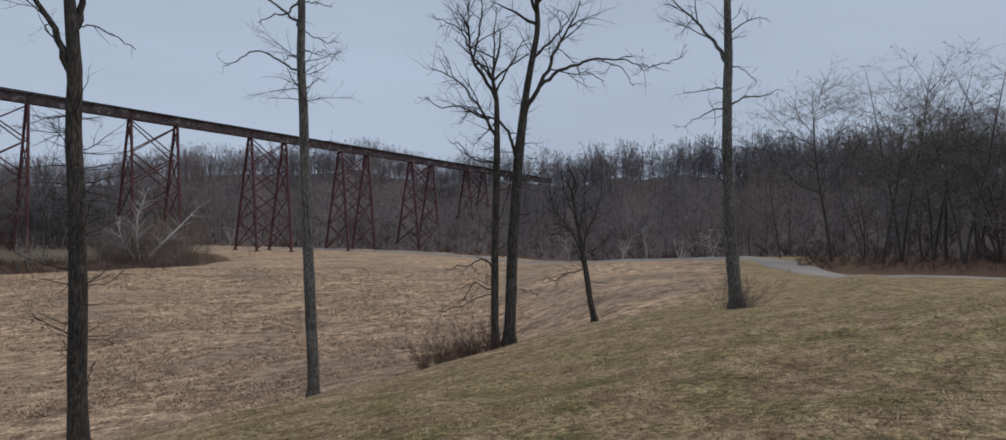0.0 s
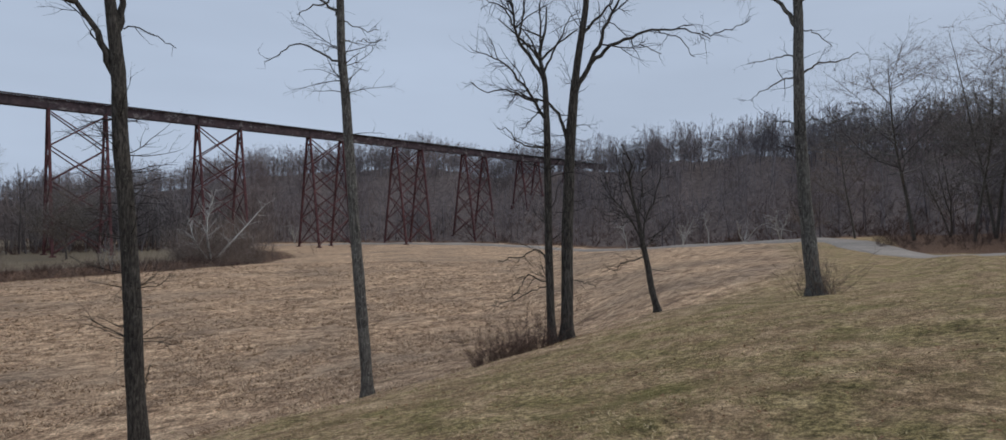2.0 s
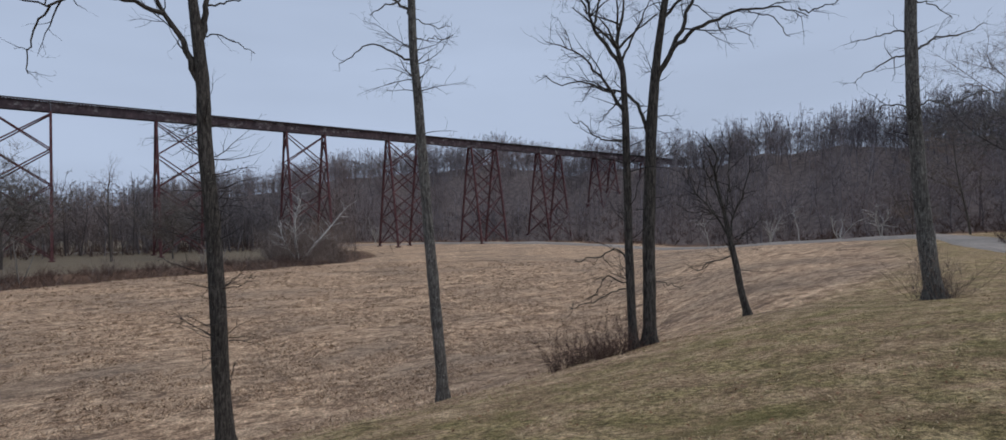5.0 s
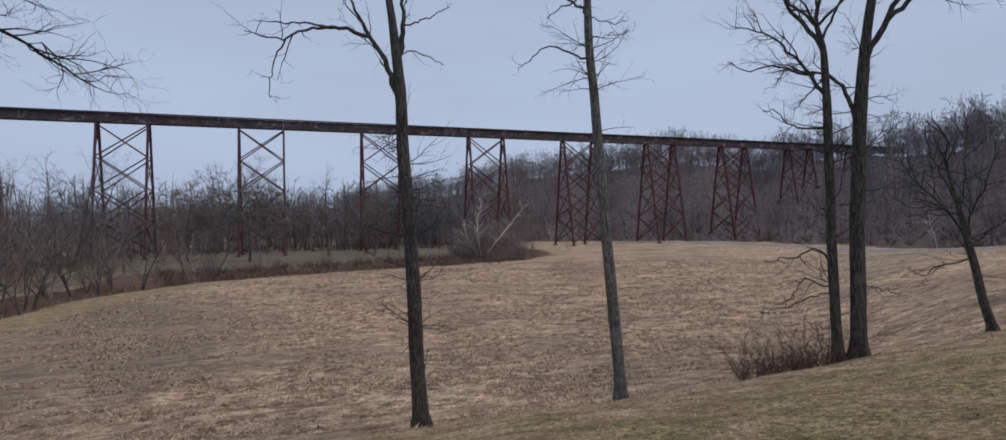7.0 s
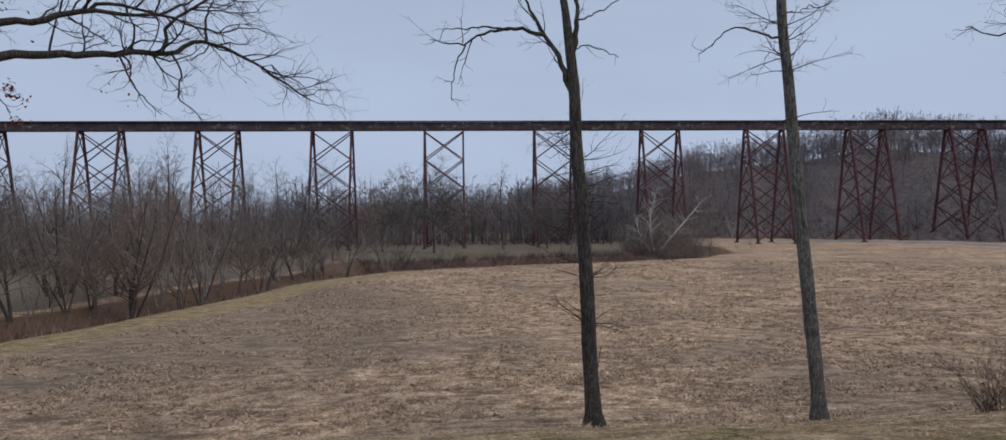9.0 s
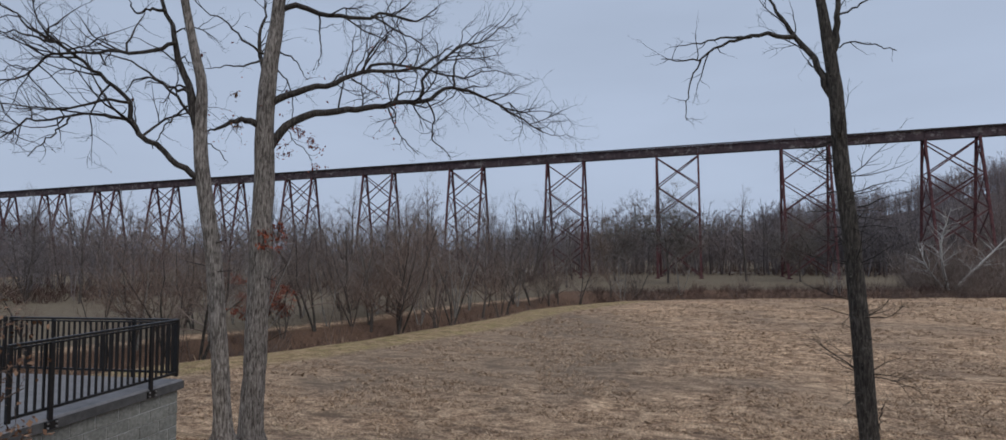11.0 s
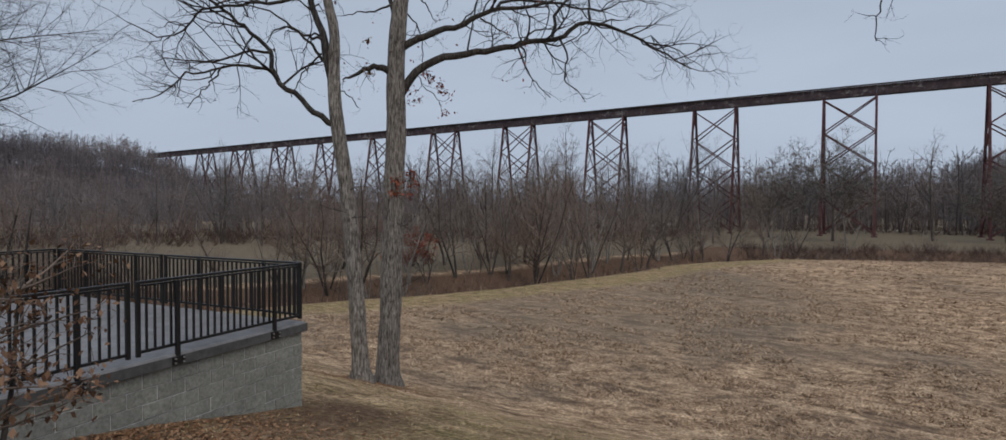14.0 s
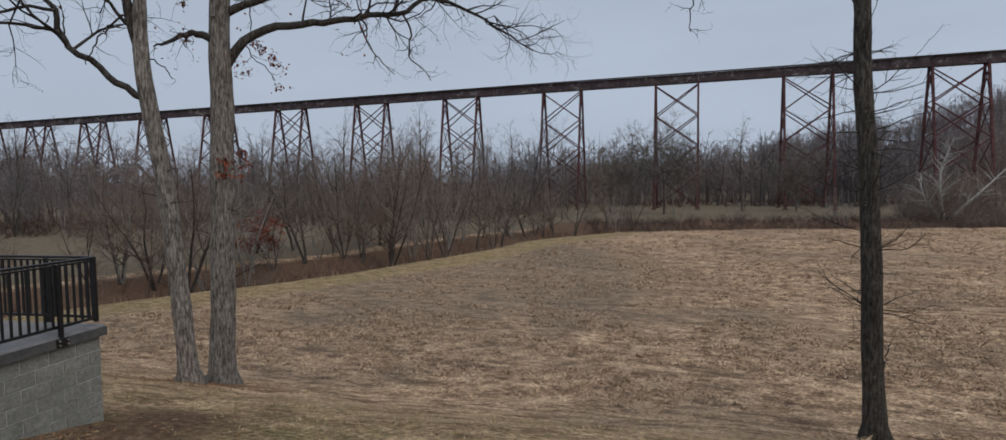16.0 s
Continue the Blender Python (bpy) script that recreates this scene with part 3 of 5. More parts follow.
# ---- trees ----
def shoot(rng, p, d, length, n, up, wob):
    """A wandering shoot from p towards d."""
    pts, p, d = [np.array(p, float)], np.array(p, float), np.array(d, float)
    for _ in range(n - 1):
        d = d + rng.normal(0, wob, 3)
        d[2] += up
        d /= np.linalg.norm(d)
        p = p + d * (length / (n - 1))
        pts.append(p)
    return np.array(pts)


def ramify(rng, out, p, r, level, spec):
    """Side shoots along a stem, and theirs in turn."""
    if level >= len(spec["per_m"]):
        return
    seg = np.linalg.norm(np.diff(p, axis=0), axis=1)
    s = np.r_[0, np.cumsum(seg)]
    count = max(1, int(rng.poisson(spec["per_m"][level] * s[-1])))
    for k in range(count):
        f = rng.uniform(spec["from"][level], 1.0) if k else rng.uniform(0.9, 0.99)
        at = f * s[-1]
        i = min(int(np.searchsorted(s, at)), len(p) - 1)
        i = max(i, 1)
        w = (at - s[i - 1]) / max(seg[i - 1], 1e-6)
        q, rad = p[i - 1] + (p[i] - p[i - 1]) * w, r[i - 1] + (r[i] - r[i - 1]) * w
        t = (p[i] - p[i - 1]) / max(seg[i - 1], 1e-6)
        a = rng.normal(size=3)
        a -= t * (a @ t)
        a[2] *= 0.75
        a /= np.linalg.norm(a) + 1e-9
        ang = radians(rng.normal(spec["angle"][level], 11))
        d = t * math.cos(ang) + a * math.sin(ang)
        long = s[-1] * spec["ratio"][level] * (1.12 - 0.6 * f) * rng.uniform(0.55, 1.3)
        long = min(max(long, spec["least"]), spec["most"][level])
        r0 = min(0.68 * rad, 0.011 * long + 0.004) * spec["thick"]
        n = spec["points"][level]
        c = shoot(rng, q, d, long, n, spec["up"], spec["wob"])
        cr = np.linspace(r0, spec["tip"], n)
        out.append((c, cr, spec["sides"][level]))
        ramify(rng, out, c, cr, level + 1, spec)


HERO = dict(per_m=(1.9, 3.1, 4.2), angle=(52, 46, 42), ratio=(0.46, 0.46, 0.45), most=(3.2, 1.5, 0.6), least=0.16, points=(8, 6, 4),
            sides=(6, 4, 3), up=0.03, wob=0.17, tip=0.0028, thick=1.0)
HERO["from"] = (0.22, 0.15, 0.1)
FINE = dict(HERO, per_m=(2.3, 3.6, 4.6), wob=0.2)
OAK = dict(HERO, per_m=(2.1, 3.0, 3.0), wob=0.25)


def standing_tree(name, label, base, side, trunk, radii, limbs, bark_mat, twig_mat, seed, spec=HERO, tall=6.0, extra=7, low_twigs=0, leaves=0, low_range=(2.0, 30.0), group="trees beside the meadow", leaf_mat=None):
    """A tall bare tree. trunk: (sideways, up) in metres; limbs: ((sideways, up) ..., thickness, lean in depth); above the given
    trunk it runs on with limbs of its own."""
    rng = np.random.default_rng(seed)
    # oak limbs take the bark with the backlit shade in its colour
    limb_mat = BARK_LIMB_SHADED if bark_mat is BARK_GREY else bark_mat
    sx, sy = side
    ob = tagged(new(name), label, "tree", group)
    ob.location = base

    def place(pts, lean=0.0):
        q = np.array(pts, float)
        run = np.r_[0, np.cumsum(np.linalg.norm(np.diff(q, axis=0), axis=1))] * lean
        return np.stack([q[:, 0] * sx - run * sy, q[:, 0] * sy + run * sx, q[:, 1]], 1)
    t = np.array(trunk, float)
    drift = (t[-1] - t[-2]) / max(t[-1, 1] - t[-2, 1], 0.1)
    top = [t[-1] + drift * k + np.array([rng.normal(0, 0.2), 0]) for k in (tall * 0.35, tall * 0.7, tall)]
    whole = smooth_line(place(np.vstack([[t[0] - (0, 0.5)], t, top])), 46)
    z = whole[:, 2]
    rad = np.interp(z, np.r_[[p[1] for p in trunk], t[-1, 1] + tall], np.r_[radii, 0.02])
    rad = rad * (1 + 0.55 * np.exp(-np.clip(z + 0.1, 0, None) / 0.28)) * (1 + rng.normal(0, 0.025, len(z)))
    v, f = tubes([(whole, rad, 18)])
    ang = np.arctan2(v[:, 1] - np.repeat(whole[:, 1], 18), v[:, 0] - np.repeat(whole[:, 0], 18))
    root = 0.22 * np.exp(-np.clip(v[:, 2], 0, None) / 0.3) * np.cos(ang * 5 + seed)
    mid = np.repeat(whole, 18, axis=0)
    v = mid + (v - mid) * (1 + root + 0.035 * np.sin(ang * 3 + v[:, 2] * 2.1))[:, None]
    part("trunk", mesh_from("trunk", v, f, bark_mat, True), bark_mat, ob)
    twigs = []
    for pts, thick, lean in limbs:
        count = max(14, 2 * len(pts) + 2)
        q = smooth_line(place(pts, lean), count)
        q = q + np.r_[[np.zeros(3)], rng.normal(0, 0.03, (count - 1, 3))]
        r = np.linspace(thick, max(0.012, thick * 0.16), count)
        vv, ff = tubes([(q, r, 10)])
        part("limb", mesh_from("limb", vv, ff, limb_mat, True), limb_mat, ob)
        ramify(rng, twigs, q, r, 0, spec)
    above = whole[z > t[-1, 1] - 0.5]
    for k in range(extra):
        i = rng.integers(0, len(above) - 2)
        a = rng.uniform(0, 2 * np.pi)
        long = rng.uniform(0.45, 0.85) * tall
        q = shoot(rng, above[i], (math.cos(a), math.sin(a), rng.uniform(0.5, 1.2)), long, 12, 0.03, 0.12)
        r = np.linspace(min(0.07, rad[z > t[-1, 1] - 0.5][i] * 0.7), 0.012, 12)
        vv, ff = tubes([(q, r, 8)])
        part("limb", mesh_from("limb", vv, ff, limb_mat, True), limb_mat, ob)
        ramify(rng, twigs, q, r, 0, spec)
    body = whole[(z > low_range[0]) & (z < min(t[-1, 1], low_range[1]))]
    for k in range(low_twigs):
        i = rng.integers(0, len(body))
        a = rng.uniform(0, 2 * np.pi)
        q = shoot(rng, body[i], (math.cos(a), math.sin(a), rng.uniform(-0.1, 0.5)), rng.uniform(0.5, 1.9), 7, 0.02, 0.16)
        r = np.linspace(0.018, 0.004, 7)
        twigs.append((q, r, 5))
        ramify(rng, twigs, q, r, 1, spec)
    vv, ff = tubes(twigs)
    part("twig_canopy", mesh_from("twig_canopy", vv, ff, twig_mat, True), twig_mat, ob)["kind"] = "stuff"
    if leaves:
        ends = np.array([c[0][-1] for c in twigs])
        out = ends[:, 0] * sx + ends[:, 1] * sy
        ends, out = ends[(ends[:, 2] > 6.4) & (ends[:, 2] < 13.5) & (np.abs(out) < 5.0)], out[(ends[:, 2] > 6.4) & (ends[:, 2] < 13.5) & (np.abs(out) < 5.0)]
        crotch = ends[(out > 0.1) & (out < 2.2) & (ends[:, 2] < 10.9)]
        pick = ends[rng.integers(0, len(ends), leaves // 3)]
        if len(crotch):
            pick = np.vstack([pick, crotch[rng.integers(0, len(crotch), leaves)]])
        pick = pick + rng.normal(0, 0.07, pick.shape)
        leaf = leaf_mat or DEAD_LEAF
        part("leaf_cover", leaf_mesh(rng, pick, 0.12, leaf), leaf, ob, "withered brown leaves still hanging")["kind"] = "stuff"
    return ob


def leaf_mesh(rng, places, size, mat, flat=False):
    """Curled dead leaves, each two bent facets a side."""
    n = len(places)
    a = rng.uniform(0, 2 * np.pi, n)
    tilt = rng.normal(0, 0.35, n) if flat else rng.uniform(-1.4, 0.2, n)
    d = np.stack([np.cos(a) * np.cos(tilt), np.sin(a) * np.cos(tilt), np.sin(tilt)], 1)
    w = np.stack([-np.sin(a), np.cos(a), rng.normal(0, 0.3, n)], 1)
    k = size * rng.uniform(0.6, 1.3, n)[:, None]
    up = np.cross(d, w)
    v = np.stack([places, places + d * k * 0.5 + w * k * 0.3 + up * k * 0.1, places + d * k, places + d * k * 0.5 - w * k * 0.3 + up * k * 0.1], 1)
    b = np.arange(n)[:, None] * 4
    f = np.concatenate([b + (0, 1, 2), b + (0, 2, 3)])
    return mesh_from("leaves", v.reshape(-1, 3), f, mat)


# the twin oaks beside the terrace
standing_tree("oak_tree", "grey-barked bare oak with long spreading limbs beside the terrace", (-15.06, 19.44, land_at(-15.06, 19.44)), (0.73, 0.68),
    [(-0.05, 0.0), (-0.02, 1.15), (0.06, 3.14), (0.13, 5.33), (0.2, 7.6), (0.24, 9.02), (0.23, 10.6), (0.27, 11.73), (0.39, 12.88), (0.54, 14.05), (0.64, 15.22)],
    [0.37, 0.37, 0.355, 0.35, 0.345, 0.34, 0.31, 0.29, 0.26, 0.235, 0.2],
    [([(0.32, 9.74), (0.66, 10.35), (1.1, 10.83), (1.76, 11.19), (2.67, 11.41), (3.6, 11.57), (4.56, 11.85), (5.55, 12.09), (6.18, 12.21), (6.57, 12.64), (7.09, 12.83), (7.89, 12.72), (8.69, 12.55), (9.52, 12.2), (10.35, 11.81), (11.35, 11.4)], 0.15, 0.05),
     ([(5.68, 12.12), (5.81, 12.83), (6.07, 13.34), (6.85, 13.97), (7.38, 14.48), (8.33, 14.84), (9.16, 15.5), (9.88, 16.25)], 0.065, 0.05),
     ([(0.34, 11.39), (0.99, 11.78), (1.98, 12.13), (2.9, 12.51), (3.61, 12.88), (4.57, 12.97), (5.19, 13.07), (5.81, 13.37), (6.33, 13.79), (6.85, 14.17)], 0.13, -0.08),
     ([(3.61, 12.88), (3.97, 13.25), (4.69, 13.32), (5.69, 13.29), (6.58, 13.14), (7.49, 13.07), (8.44, 13.48), (9.54, 13.4)], 0.06, -0.05),
     ([(7.09, 12.78), (7.1, 13.49), (7.33, 14.27), (7.92, 14.59)], 0.05, 0.1),
     ([(5.93, 12.14), (6.25, 11.42), (6.17, 10.68), (6.67, 10.33), (7.05, 9.86)], 0.04, 0.08),
     ([(4.44, 11.8), (4.75, 10.97), (5.16, 10.51), (5.66, 10.04)], 0.035, 0.1),
     ([(3.13, 12.6), (3.72, 12.27), (4.32, 11.95)], 0.035, -0.1),
     ([(0.54, 14.62), (1.31, 15.07), (1.98, 14.91), (3.14, 15.0), (3.86, 15.13), (4.34, 15.49), (5.58, 15.34), (6.62, 16.1)], 0.11, 0.1),
     ([(3.81, 15.08), (4.58, 14.78), (5.57, 14.47), (6.08, 14.09), (6.59, 13.69)], 0.045, 0.1),
     ([(1.98, 14.86), (2.03, 13.97), (2.03, 13.03)], 0.035, 0.1),
     ([(0.4, 7.75), (0.58, 7.55), (0.7, 7.2), (0.72, 6.9)], 0.018, 0.1),
     ([(0.9, 10.6), (1.15, 10.2), (1.55, 9.95), (1.8, 9.55)], 0.018, 0.15),
     ([(0.5, 13.31), (1.09, 13.06), (1.54, 12.29)], 0.035, -0.2),
     ([(0.45, 12.84), (0.98, 12.24), (1.14, 11.56), (1.1, 10.87)], 0.03, 0.2),
     ([(0.13, 10.6), (-0.23, 10.75), (-0.61, 10.77), (-1.02, 10.53), (-1.53, 10.28)], 0.14, -0.05),
     ([(0.2, 12.29), (0.03, 13.1), (0.05, 13.9), (0.21, 14.8), (0.12, 15.6)], 0.09, 0.1),
     ([(0.2, 13.13), (-0.53, 13.48), (-0.95, 13.88), (-1.46, 14.05), (-1.98, 14.4)], 0.045, -0.3),
     ([(0.16, 12.93), (-0.41, 12.63), (-1.04, 12.48), (-1.55, 12.3)], 0.04, -0.15)],
    BARK_GREY, TWIG_DARK, 11, OAK, 5.0, 7, 6, 420, leaf_mat=RED_LEAF)
standing_tree("oak_tree", "slender leaning grey oak with crooked limbs beside the terrace", (-14.23, 17.42, land_at(-14.23, 17.42)), (0.7, 0.71),
    [(0.0, 0.0), (-0.05, 0.92), (-0.17, 2.69), (-0.3, 4.64), (-0.45, 6.0), (-0.66, 7.53), (-0.76, 8.3), (-0.8, 9.28), (-0.77, 10.47), (-0.98, 11.44), (-1.17, 12.41), (-1.31, 13.19)],
    [0.27, 0.25, 0.235, 0.225, 0.215, 0.21, 0.2, 0.185, 0.15, 0.135, 0.12, 0.11],
    [([(-0.85, 9.1), (-1.11, 10.14), (-1.32, 11.01), (-1.47, 11.68), (-1.65, 12.35), (-1.94, 13.1), (-2.2, 14.4)], 0.135, 0.08),
     ([(-0.74, 7.72), (-1.3, 8.05), (-1.74, 8.45), (-2.17, 8.77), (-2.46, 9.17), (-2.57, 9.83), (-2.78, 10.1), (-3.2, 10.44), (-3.61, 10.69), (-3.97, 11.08), (-4.42, 11.35), (-4.89, 11.57), (-5.35, 12.06), (-5.95, 12.34)], 0.095, 0.05),
     ([(-1.47, 11.68), (-2.12, 11.32), (-2.46, 11.24), (-2.97, 11.28), (-3.54, 11.07), (-4.02, 11.11), (-4.56, 10.87), (-4.86, 10.47), (-5.31, 10.21), (-5.6, 10.13), (-6.05, 10.36), (-6.48, 10.53)], 0.06, 0.08),
     ([(-2.57, 9.78), (-3.19, 9.78), (-3.74, 9.5), (-4.37, 9.38), (-4.91, 9.41), (-5.51, 9.3)], 0.045, -0.1),
     ([(-2.51, 9.27), (-3.01, 9.38), (-3.82, 9.33), (-4.29, 9.2), (-4.98, 9.07), (-5.34, 8.72), (-5.7, 8.43), (-6.35, 8.28)], 0.045, 0.1),
     ([(-3.82, 9.33), (-4.13, 8.98), (-4.43, 8.59), (-4.88, 8.21)], 0.028, 0.15),
     ([(-1.15, 9.84), (-1.66, 9.23), (-1.91, 8.73), (-1.99, 8.48)], 0.03, -0.1),
     ([(-1.1, 10.24), (-1.5, 10.31), (-1.94, 10.52), (-2.45, 10.51), (-2.7, 10.15)], 0.05, 0.1),
     ([(-0.95, 9.5), (-1.32, 9.93), (-2.02, 10.55), (-2.79, 10.96), (-3.45, 10.93)], 0.05, -0.2),
     ([(-1.75, 12.6), (-2.14, 12.52), (-2.57, 12.37), (-2.69, 12.8)], 0.05, -0.1),
     ([(-0.72, 8.85), (-0.32, 8.62), (-0.13, 8.33)], 0.02, 0.2),
     ([(-4.3, 11.26), (-5.19, 11.39), (-5.63, 11.39), (-6.08, 11.6)], 0.03, 0.1)],
    BARK_GREY, TWIG_DARK, 12, OAK, 5.0, 6, 4, 60, leaf_mat=BROWN_LEAF)
# the tall tree with the arching limb
standing_tree("tall_tree", "tall dark-barked bare tree with one arching side limb", (3.1, 21.33, land_at(3.1, 21.33)), (0.98, -0.21),
    [(0.03, 0.0), (-0.05, 1.4), (-0.12, 3.44), (-0.19, 5.48), (-0.32, 7.53), (-0.43, 9.2), (-0.46, 10.59), (-0.54, 11.62), (-0.7, 13.05), (-0.8, 14.2)],
    [0.25, 0.235, 0.23, 0.215, 0.2, 0.187, 0.183, 0.165, 0.125, 0.11],
    [([(-0.48, 11.9), (-0.4, 12.4), (-0.36, 12.9), (-0.32, 13.68), (-0.3, 15.0)], 0.1, 0.03),
     ([(-0.48, 10.5), (-0.71, 11.1), (-0.94, 11.71), (-1.17, 12.15), (-1.44, 12.51), (-1.67, 13.05), (-1.94, 13.61), (-2.2, 14.6)], 0.105, 0.04),
     ([(-1.42, 12.47), (-1.72, 12.54), (-2.01, 12.65), (-2.69, 12.73), (-3.37, 12.55), (-3.95, 12.29), (-4.52, 12.31), (-5.08, 12.45)], 0.07, -0.06),
     ([(-3.95, 12.29), (-4.24, 11.82), (-4.36, 11.32), (-4.48, 10.53)], 0.028, 0.1),
     ([(-2.5, 12.7), (-3.27, 12.85), (-4.04, 12.87), (-4.79, 12.94)], 0.04, 0.1),
     ([(-0.36, 12.85), (0.09, 13.03), (0.61, 13.3), (1.13, 13.63)], 0.03, 0.2),
     ([(-0.42, 11.99), (-0.03, 12.0), (0.32, 11.88), (0.89, 11.55)], 0.022, -0.2),
     ([(0.1, 1.75), (0.2, 2.1), (0.26, 2.55)], 0.016, 0.0)],
    BARK_DARK, TWIG_DARK, 13, HERO, 6.0, 7, 66, low_range=(2.6, 9.5))
standing_tree("tall_tree", "tall slim straight tree with lichened bark", (9.57, 19.815, land_at(9.57, 19.815)), (0.85, -0.53),
    [(-0.02, 0.0), (-0.2, 2.67), (-0.37, 4.82), (-0.52, 6.97), (-0.63, 8.7), (-0.73, 10.22), (-0.84, 11.49), (-0.88, 12.41), (-0.9, 13.5), (-0.92, 14.3)],
    [0.19, 0.19, 0.18, 0.172, 0.163, 0.152, 0.142, 0.137, 0.13, 0.12],
    [([(-0.84, 11.49), (-1.16, 11.55), (-1.31, 11.71), (-1.69, 11.85), (-2.09, 12.02), (-2.46, 11.96), (-2.91, 11.64), (-3.34, 11.36)], 0.042, 0.05),
     ([(-0.91, 12.95), (-1.12, 13.22), (-1.38, 13.44), (-1.7, 13.64), (-2.06, 13.83), (-2.55, 14.09), (-2.98, 14.19)], 0.055, -0.05),
     ([(-0.88, 13.96), (-1.06, 13.87), (-1.26, 13.64), (-1.49, 13.42), (-1.81, 13.37), (-2.07, 13.19), (-2.36, 13.05)], 0.045, 0.1),
     ([(-0.8, 12.89), (-0.41, 12.76), (0.03, 12.7), (0.41, 12.77)], 0.02, 0.2),
     ([(-0.8, 12.22), (-0.31, 12.23), (0.13, 12.18), (0.46, 12.28)], 0.018, -0.15),
     ([(-0.85, 13.9), (-0.38, 14.02), (0.17, 13.94)], 0.02, 0.2),
     ([(-0.88, 11.95), (-1.15, 12.0), (-1.37, 11.86)], 0.015, 0.1)],
    BARK_LICHEN, TWIG_DARK, 14, dict(HERO, per_m=(2.2, 3.2, 4.0)), 6.5, 8, 24, low_range=(8.5, 14.0))
# the pair on the slope
standing_tree("forked_tree", "slim dark tree with a long limb bowing sideways", (14.546, 15.11, land_at(14.546, 15.11)), (0.62, -0.79),
    [(-0.02, 0.0), (-0.02, 1.15), (-0.01, 3.25), (0.06, 5.37), (0.14, 7.07), (0.24, 8.34), (0.36, 9.41), (0.53, 10.57), (0.69, 11.73)],
    [0.215, 0.205, 0.197, 0.187, 0.176, 0.16, 0.128, 0.115, 0.1],
    [([(0.26, 8.3), (0.56, 9.07), (0.82, 9.49), (1.04, 9.98), (1.26, 10.59), (1.48, 11.1), (1.76, 11.6), (2.3, 12.8)], 0.105, 0.04),
     ([(0.82, 9.51), (1.13, 9.8), (1.54, 10.14), (2.09, 10.35), (2.64, 10.58), (3.23, 10.66), (3.98, 10.59), (4.54, 10.48), (4.9, 10.26)], 0.075, 0.05),
     ([(4.54, 10.48), (4.84, 10.35), (5.18, 10.45), (5.54, 10.51), (6.0, 10.69)], 0.025, -0.1),
     ([(0.57, 10.55), (0.86, 10.9), (1.24, 11.24), (1.53, 11.52), (2.0, 12.3)], 0.06, -0.08),
     ([(0.06, 6.7), (-0.08, 7.26), (-0.27, 7.78), (-0.57, 8.24), (-0.89, 8.27), (-1.18, 8.31), (-1.52, 8.6), (-2.05, 8.76)], 0.075, 0.0),
     ([(2.19, 10.38), (2.28, 10.1), (2.63, 10.1), (3.19, 9.79)], 0.02, 0.1),
     ([(2.94, 10.6), (3.41, 10.43), (3.88, 10.25), (4.32, 9.63)], 0.02, 0.1),
     ([(0.0, 2.09), (0.56, 1.99), (0.95, 1.78)], 0.016, 0.1)],
    BARK_DARK, TWIG_DARK, 15, dict(FINE, per_m=(2.8, 3.8, 4.6)), 4.5, 7, 24)
standing_tree("forked_tree", "slender dark tree with a fan of fine twigs", (14.056, 15.4, land_at(14.056, 15.4)), (0.64, -0.77),
    [(0.0, 0.0), (-0.06, 1.32), (-0.11, 3.42), (-0.13, 5.53), (-0.14, 7.02), (-0.18, 8.31), (-0.22, 9.13)], [0.155, 0.14, 0.133, 0.128, 0.12, 0.105, 0.085],
    [([(-0.21, 9.0), (-0.4, 9.44), (-0.82, 9.98), (-1.12, 10.55), (-1.26, 11.05), (-1.3, 11.67), (-1.33, 12.11), (-1.4, 13.2)], 0.075, 0.04),
     ([(-1.14, 10.6), (-0.98, 11.19), (-0.91, 12.06), (-0.85, 13.0)], 0.045, 0.1),
     ([(-0.25, 9.3), (-0.0, 9.9), (0.24, 10.42), (0.48, 10.82), (0.68, 11.27), (1.04, 11.51)], 0.045, 0.1),
     ([(-0.16, 7.7), (-0.42, 8.11), (-0.7, 8.56), (-1.06, 9.03), (-1.48, 9.54), (-2.01, 9.87), (-2.66, 10.15)], 0.06, -0.08),
     ([(-0.45, 8.37), (-0.87, 8.47), (-1.29, 8.78), (-1.71, 8.86), (-2.26, 8.79), (-2.91, 9.18)], 0.04, 0.1),
     ([(-0.2, 8.25), (-0.57, 7.91), (-0.83, 7.6), (-1.01, 7.38)], 0.03, 0.1),
     ([(-0.16, 6.81), (-0.61, 6.77), (-1.13, 6.97), (-1.54, 7.43), (-1.87, 7.39)], 0.035, -0.1),
     ([(-1.26, 11.01), (-1.52, 11.58), (-1.95, 11.92), (-2.6, 12.15)], 0.035, 0.2),
     ([(-0.12, 2.89), (-0.51, 3.22), (-1.15, 3.01), (-1.9, 2.81)], 0.03, 0.1),
     ([(-0.1, 2.12), (-0.54, 2.27), (-0.85, 2.37), (-1.19, 1.74)], 0.024, -0.1),
     ([(-0.1, 2.05), (-0.66, 1.84), (-1.3, 1.53), (-2.05, 1.31)], 0.022, -0.15)],
    BARK_DARK, TWIG_DARK, 16, dict(FINE, per_m=(3.6, 4.2, 4.6)), 2.5, 5, 26)
